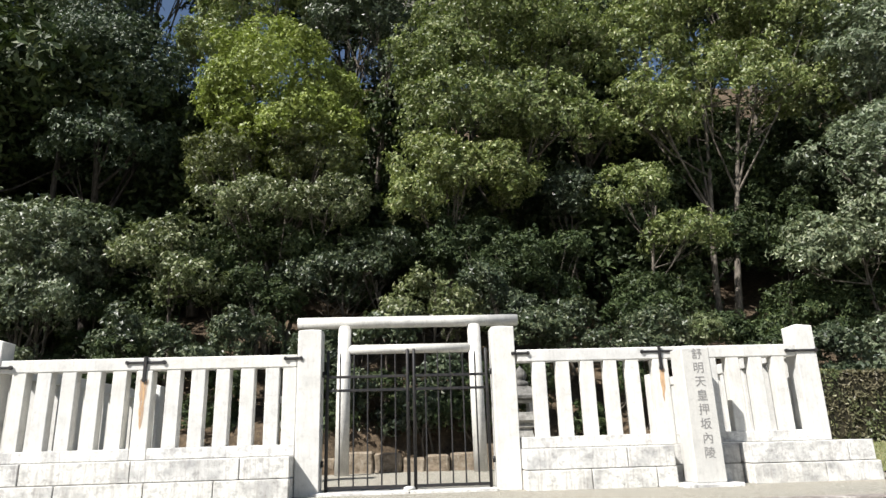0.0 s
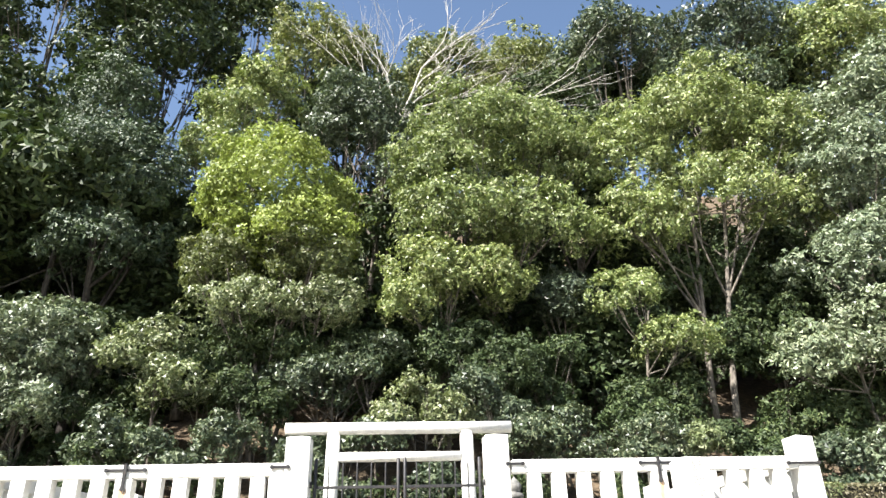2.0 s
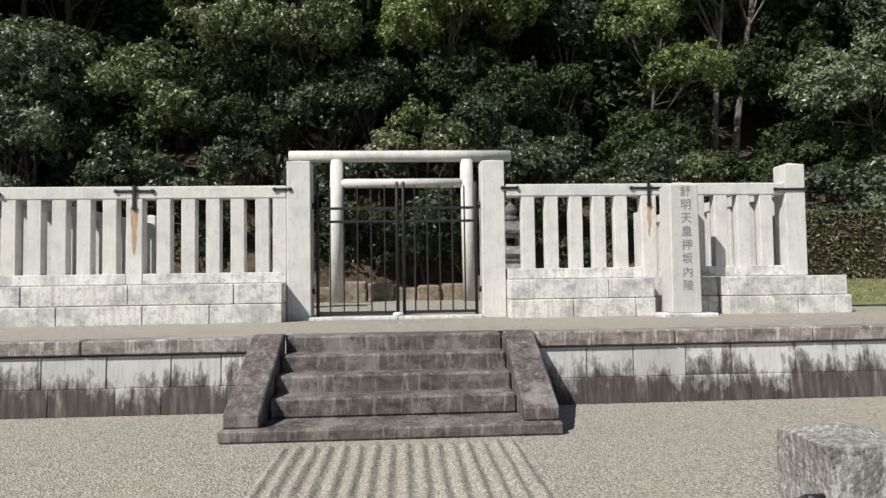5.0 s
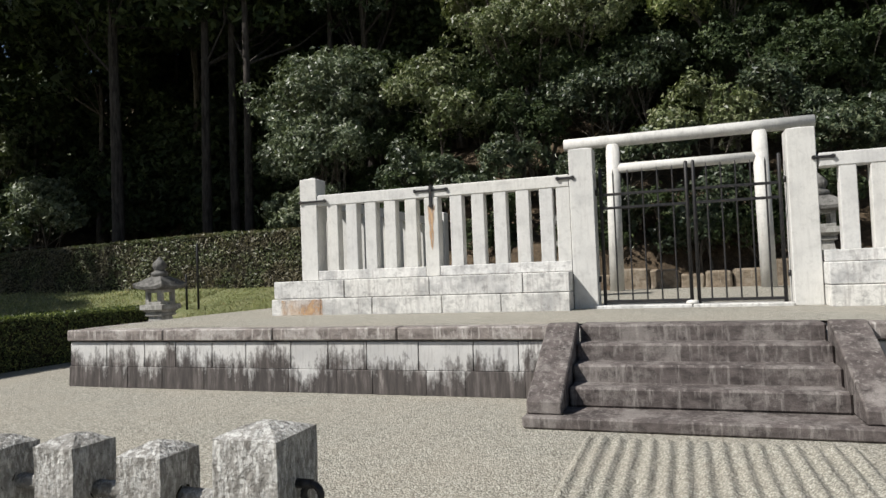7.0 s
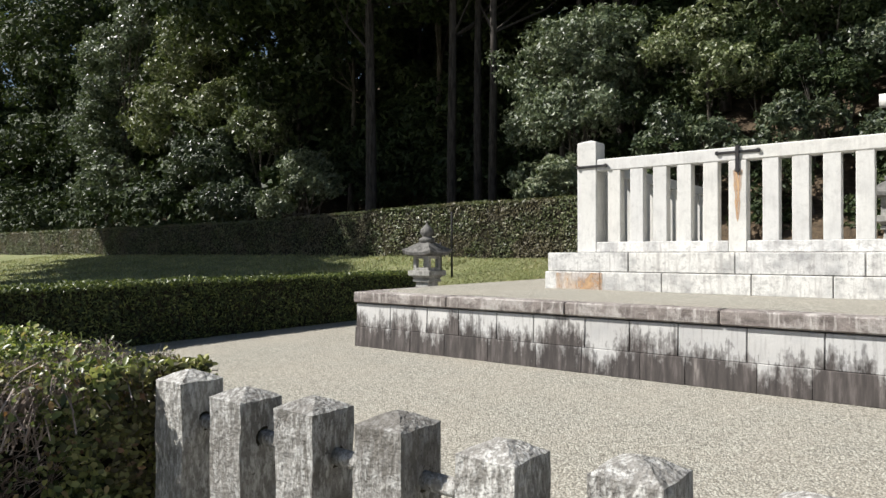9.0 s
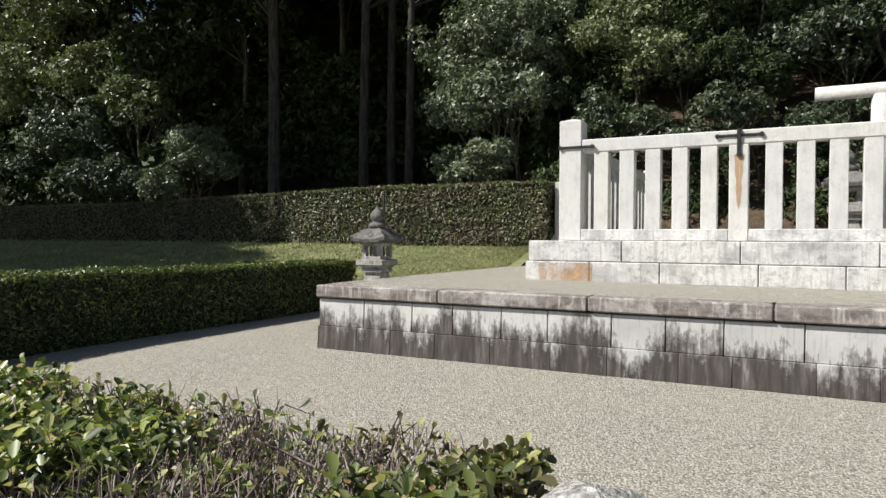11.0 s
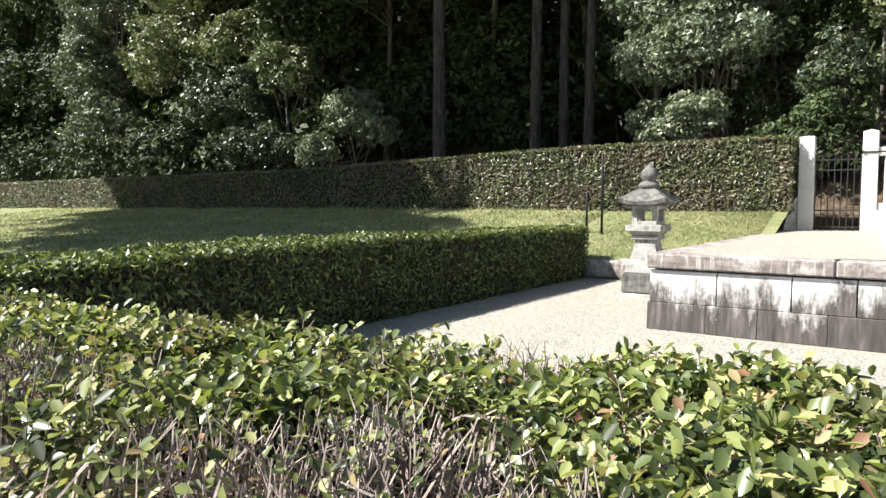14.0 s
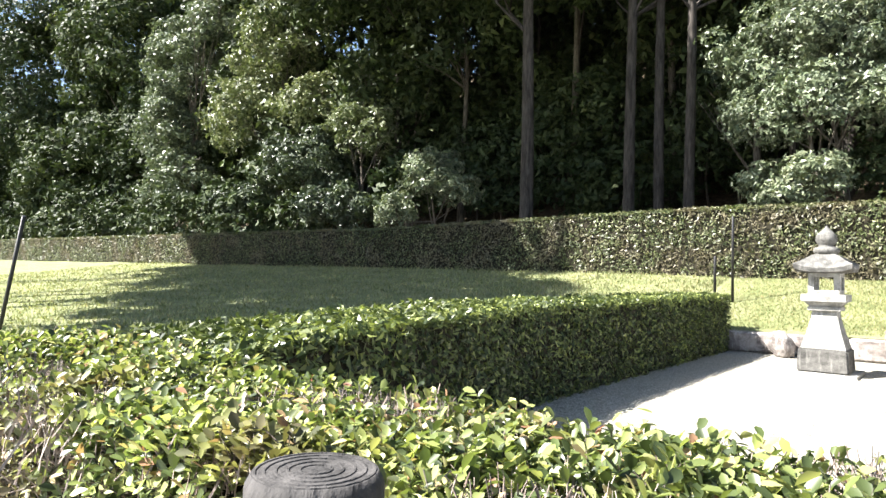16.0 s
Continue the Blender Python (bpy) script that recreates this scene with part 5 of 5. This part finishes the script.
# wood beyond the lawn
lobed_tree(-48.8, 24.0, [(-50.1, 24.2, 14.6, 2.9, 3.3), (-50.2, 23.4, 9.9, 2.4, 3.2), (-47.9, 22.8, 5.9, 2.5, 2.4), (-46.9, 25.0, 16.8, 2.9, 2.5)], M_SILVER, L_GLOSS, trunk=0.22, leaf=0.26)
lobed_tree(-39.2, 24.4, [(-40.3, 24.2, 13.9, 2.7, 2.6), (-40.5, 22.8, 9.7, 2.7, 2.3), (-35.9, 23.4, 9.6, 2.2, 1.8)], M_MOSS, L_OLIVE, trunk=0.2, leaf=0.25, cover=0.62)
lobed_tree(-34.4, 22.8, [(-35.0, 22.2, 6.3, 2.7, 1.8), (-31.6, 21.6, 4.0, 2.2, 1.2), (-39.2, 21.8, 4.3, 2.2, 1.4)], M_GLOSS, L_GLOSS, trunk=0.14, leaf=0.25)
tree(-31.8, 23.0, 7.9, 1.9, 1.5, M_MOSS, L_GLOSS, trunk=0.12, leaf=0.24, cover=0.6)
lobed_tree(-25.6, 21.2, [(-25.4, 20.6, 5.0, 1.4, 1.0), (-26.8, 19.9, 3.6, 0.9, 0.7), (-23.8, 20.4, 4.3, 0.8, 0.6)], M_SILVER, L_GLOSS, trunk=0.09, leaf=0.2)
for x, y, z, rx, rz, m, lab in (
    (-32.6, 26.0, 10.9, 3.3, 2.7, M_DEEP, L_DEEP), (-28.0, 26.0, 12.6, 2.6, 2.2, M_DEEP, L_DEEP), (-28.2, 22.4, 5.0, 1.5, 1.3, M_DEEP, L_DEEP),
    (-67, 33, 20.0, 8.0, 10.0, M_DEEP, L_DEEP), (-70.0, 28, 21.0, 4.4, 4.4, M_OLIVE, L_OLIVE), (-92, 21, 7.0, 8.0, 7.5, M_DEEP, L_DEEP), (-104, 14, 8.0, 9.0, 9.0, M_DEEP, L_DEEP), (-37.5, 25.5, 6.8, 3.8, 4.4, M_DEEP, L_DEEP),
    (-40.0, 29.0, 18.0, 5.5, 6.5, M_DEEP, L_DEEP), (-55, 32, 17.0, 7.0, 9.0, M_DEEP, L_DEEP), (-62, 27, 14.5, 6.5, 13.0, M_DEEP, L_DEEP),
    (-75, 25, 15.0, 7.5, 13.5, M_DEEP, L_DEEP), (-31, 29, 18, 5, 6, M_DEEP, L_DEEP), (-19.5, 31.5, 15.5, 4.2, 4.4, M_DEEP, L_DEEP), (-17.2, 28.0, 12.5, 3.2, 3.2, M_DEEP, L_DEEP), (-13.9, 24.0, 8.0, 2.2, 2.4, M_DEEP, L_DEEP),
    (-80.0, 21.0, 6.0, 6.0, 5.5, M_DEEP, L_DEEP), (-57.0, 26.0, 8.0, 4.6, 6.5, M_DEEP, L_DEEP), (-66.0, 23.5, 7.0, 5.0, 6.0, M_DEEP, L_DEEP), (-43.5, 27.0, 12.0, 4.2, 5.0, M_DEEP, L_DEEP), (-88.0, 25.0, 9.0, 7.0, 8.5, M_DEEP, L_DEEP), (-76.0, 29.0, 9.0, 6.0, 7.0, M_DEEP, L_DEEP)):
    tree(x, y, z, rx, rz, m, lab, trunk=0.2, cover=0.75, leaf=0.46)
for x, y, r, zc, rx in ((-20.4, 19.6, 0.27, 13.4, 5.6), (-17.15, 20.8, 0.22, 13.8, 4.4), (-16.45, 21.6, 0.20, 15.0, 3.6), (-15.15, 20.6, 0.19, 13.4, 4.4), (-12.6, 22.6, 0.15, 14.8, 3.6)):
    lobed_tree(x, y, [(x, y + 2.6, zc, rx - 0.6, 3.0)], M_DEEP, "tall straight cedar with a bare trunk and high crown", trunk=r, bark_of=M_CEDAR, cover=0.75, leaf=0.42, straight=True)
# tall trees added west of the view, unseen, to shade lawn and wood
for x, y, z, rx, rz in ((-27.0, -0.8, 14.5, 3.8, 3.4), (-30.0, 1.6, 14.5, 3.9, 3.6), (-33.3, 3.6, 15.0, 4.0, 3.6), (-38.2, 4.4, 18.0, 4.2, 4.0), (-42.4, 6.2, 18.2, 4.2, 4.0), (-34.8, 3.8, 18.4, 4.2, 3.6), (-31.8, 8.4, 23.5, 4.4, 3.0), (-39.5, 9.6, 28.0, 4.6, 3.2)):
    lobed_tree(x + 0.5, y - 4.5, [(x, y, z, rx, rz)], M_DEEP, "large unseen tree added to shade the lawn and the wood", trunk=0.2, cover=1.3, leaf=0.5, straight=True)

# leafless tree high on the slope
bare = thing("tree", "leafless pale-barked tree with fanning bare branches", "tree", "", "", (0.0, 27.5, hill_height(0.0, 27.5) - 0.1))
rng_b = random.Random(5)
bm = bmesh.new()


def fork(bm, p, d, length, r, depth):
    d = d.normalized()
    q = p + d * length
    mid = p.lerp(q, 0.5) + Vector((rng_b.uniform(-1, 1), rng_b.uniform(-1, 1), 0)) * length * 0.06
    tube(bm, [p, mid, q], [r, r * 0.85, r * 0.66], 6 if depth > 2 else 4, False)
    if depth == 0:
        return
    for i in range(3 if depth > 1 else 2):
        nd = d + Vector((rng_b.uniform(-1, 1), rng_b.uniform(-0.7, 0.7), rng_b.uniform(-0.3, 0.55))) * 0.55
        fork(bm, q if i else mid, nd, length * rng_b.uniform(0.62, 0.85), r * 0.58, depth - 1)


crotch = Vector((0.0, 0.0, 22.1 - hill_height(0.0, 27.5)))
tube(bm, [(-0.3, 0, 0), (0.1, 0, crotch.z * 0.5), crotch], [0.26, 0.2, 0.15], 8)
for dx, dz, ln, r in ((0.32, 1.0, 3.6, 0.085), (-0.25, 1.0, 3.0, 0.05), (-0.7, 0.9, 2.8, 0.045), (1.0, 0.16, 3.8, 0.075), (1.0, 0.5, 3.4, 0.055), (0.7, 0.9, 3.2, 0.05)):
    fork(bm, crotch, Vector((dx, 0.1, dz)), ln, r, 4)
part("trunk", bm, M_PALE, bare)

# ---- stones of the plinths and terrace ----
plinth_w = thing("plinth_west", "two-course pale granite plinth under the fence, rust-stained corner", "plinth", "", "structure")
course(plinth_w, "stone", -6.82, -1.77, 9.60, 10.26, 1.135, 1.43, [1.35, 1.5], M_PLINTH, 0.010, 0.006, 0.0, 2)
course(plinth_w, "stone", -6.86, -1.77, 9.575, 10.28, 0.845, 1.133, [0.95, 1.2], M_PLINTH, 0.010, 0.006, 0.0, 3)
bm = bmesh.new()
b_v = [bm.verts.new(p) for p in ((-6.28, 9.5665, 0.86), (-5.87, 9.5665, 0.86), (-5.87, 9.5665, 1.12), (-6.28, 9.5665, 1.12))]
bm.faces.new(b_v)
part("rust_patch", bm, M_PATCH, plinth_w, "orange-brown rust patch")
bm = bmesh.new()
b_v = [bm.verts.new(p) for p in ((-6.66, 9.5665, 0.86), (-6.285, 9.5665, 0.86), (-6.285, 9.5665, 1.12), (-6.66, 9.5665, 1.11))]
bm.faces.new(b_v)
part("rust_patch", bm, M_FAINT, plinth_w, "faint brown rust patch")
plinth_e = thing("plinth_east", "two-course pale granite plinth with a niche for the pillar", "plinth", "", "structure")
for x0, x1, y0, sd in ((1.58, 3.78, 9.60, 5), (3.785, 4.90, 9.90, 6), (4.905, 6.80, 9.60, 7)):
    course(plinth_e, "stone", x0, x1, y0, 10.26, 1.135, 1.43, [1.35, 1.5], M_PLINTH, 0.010, 0.006, 0.0, sd)
    course(plinth_e, "stone", x0, x1 + (0.05 if x1 > 6 else 0), y0 - 0.022, 10.28, 0.845, 1.133, [0.95, 1.1], M_PLINTH, 0.010, 0.006, 0.0, sd + 10)
course(terrace, "coping_stone", TX0, -1.68, TY - 0.04, TY + 0.26, 0.665, TZ, [1.80, 1.79, 1.81], M_COPING, 0.016, 0.010, 0.0, 1)
course(terrace, "coping_stone", 1.46, TX1, TY - 0.04, TY + 0.26, 0.665, TZ, [1.68, 1.66, 1.7], M_COPING, 0.016, 0.007, 0.0, 2)
for x0, x1, sd in ((TX0 + 0.03, -1.60, 3), (1.40, TX1, 4)):
    course(terrace, "stone", x0, x1, TY - 0.005, TY + 0.31, 0.30, 0.655, [0.62, 0.7, 0.78, 0.55], M_WALL, 0.006, 0.008, 0.012, sd)
    course(terrace, "stone", x0 - 0.02, x1, TY - 0.025, TY + 0.31, 0.0, 0.30, [0.5, 0.62, 0.72], M_WALL, 0.007, 0.004, 0.015, sd + 20)
course(terrace, "stone", TX0 + 0.0, TX0 + 0.31, TY + 0.31, 17.4, 0.0, 0.66, [0.31], M_WALL, 0.012, 0.008, 0.0, 9)
course(terrace, "coping_stone", TX0, TX0 + 0.30, TY + 0.262, 17.4, 0.665, TZ, [0.3], M_COPING, 0.016, 0.007, 0.0, 9)
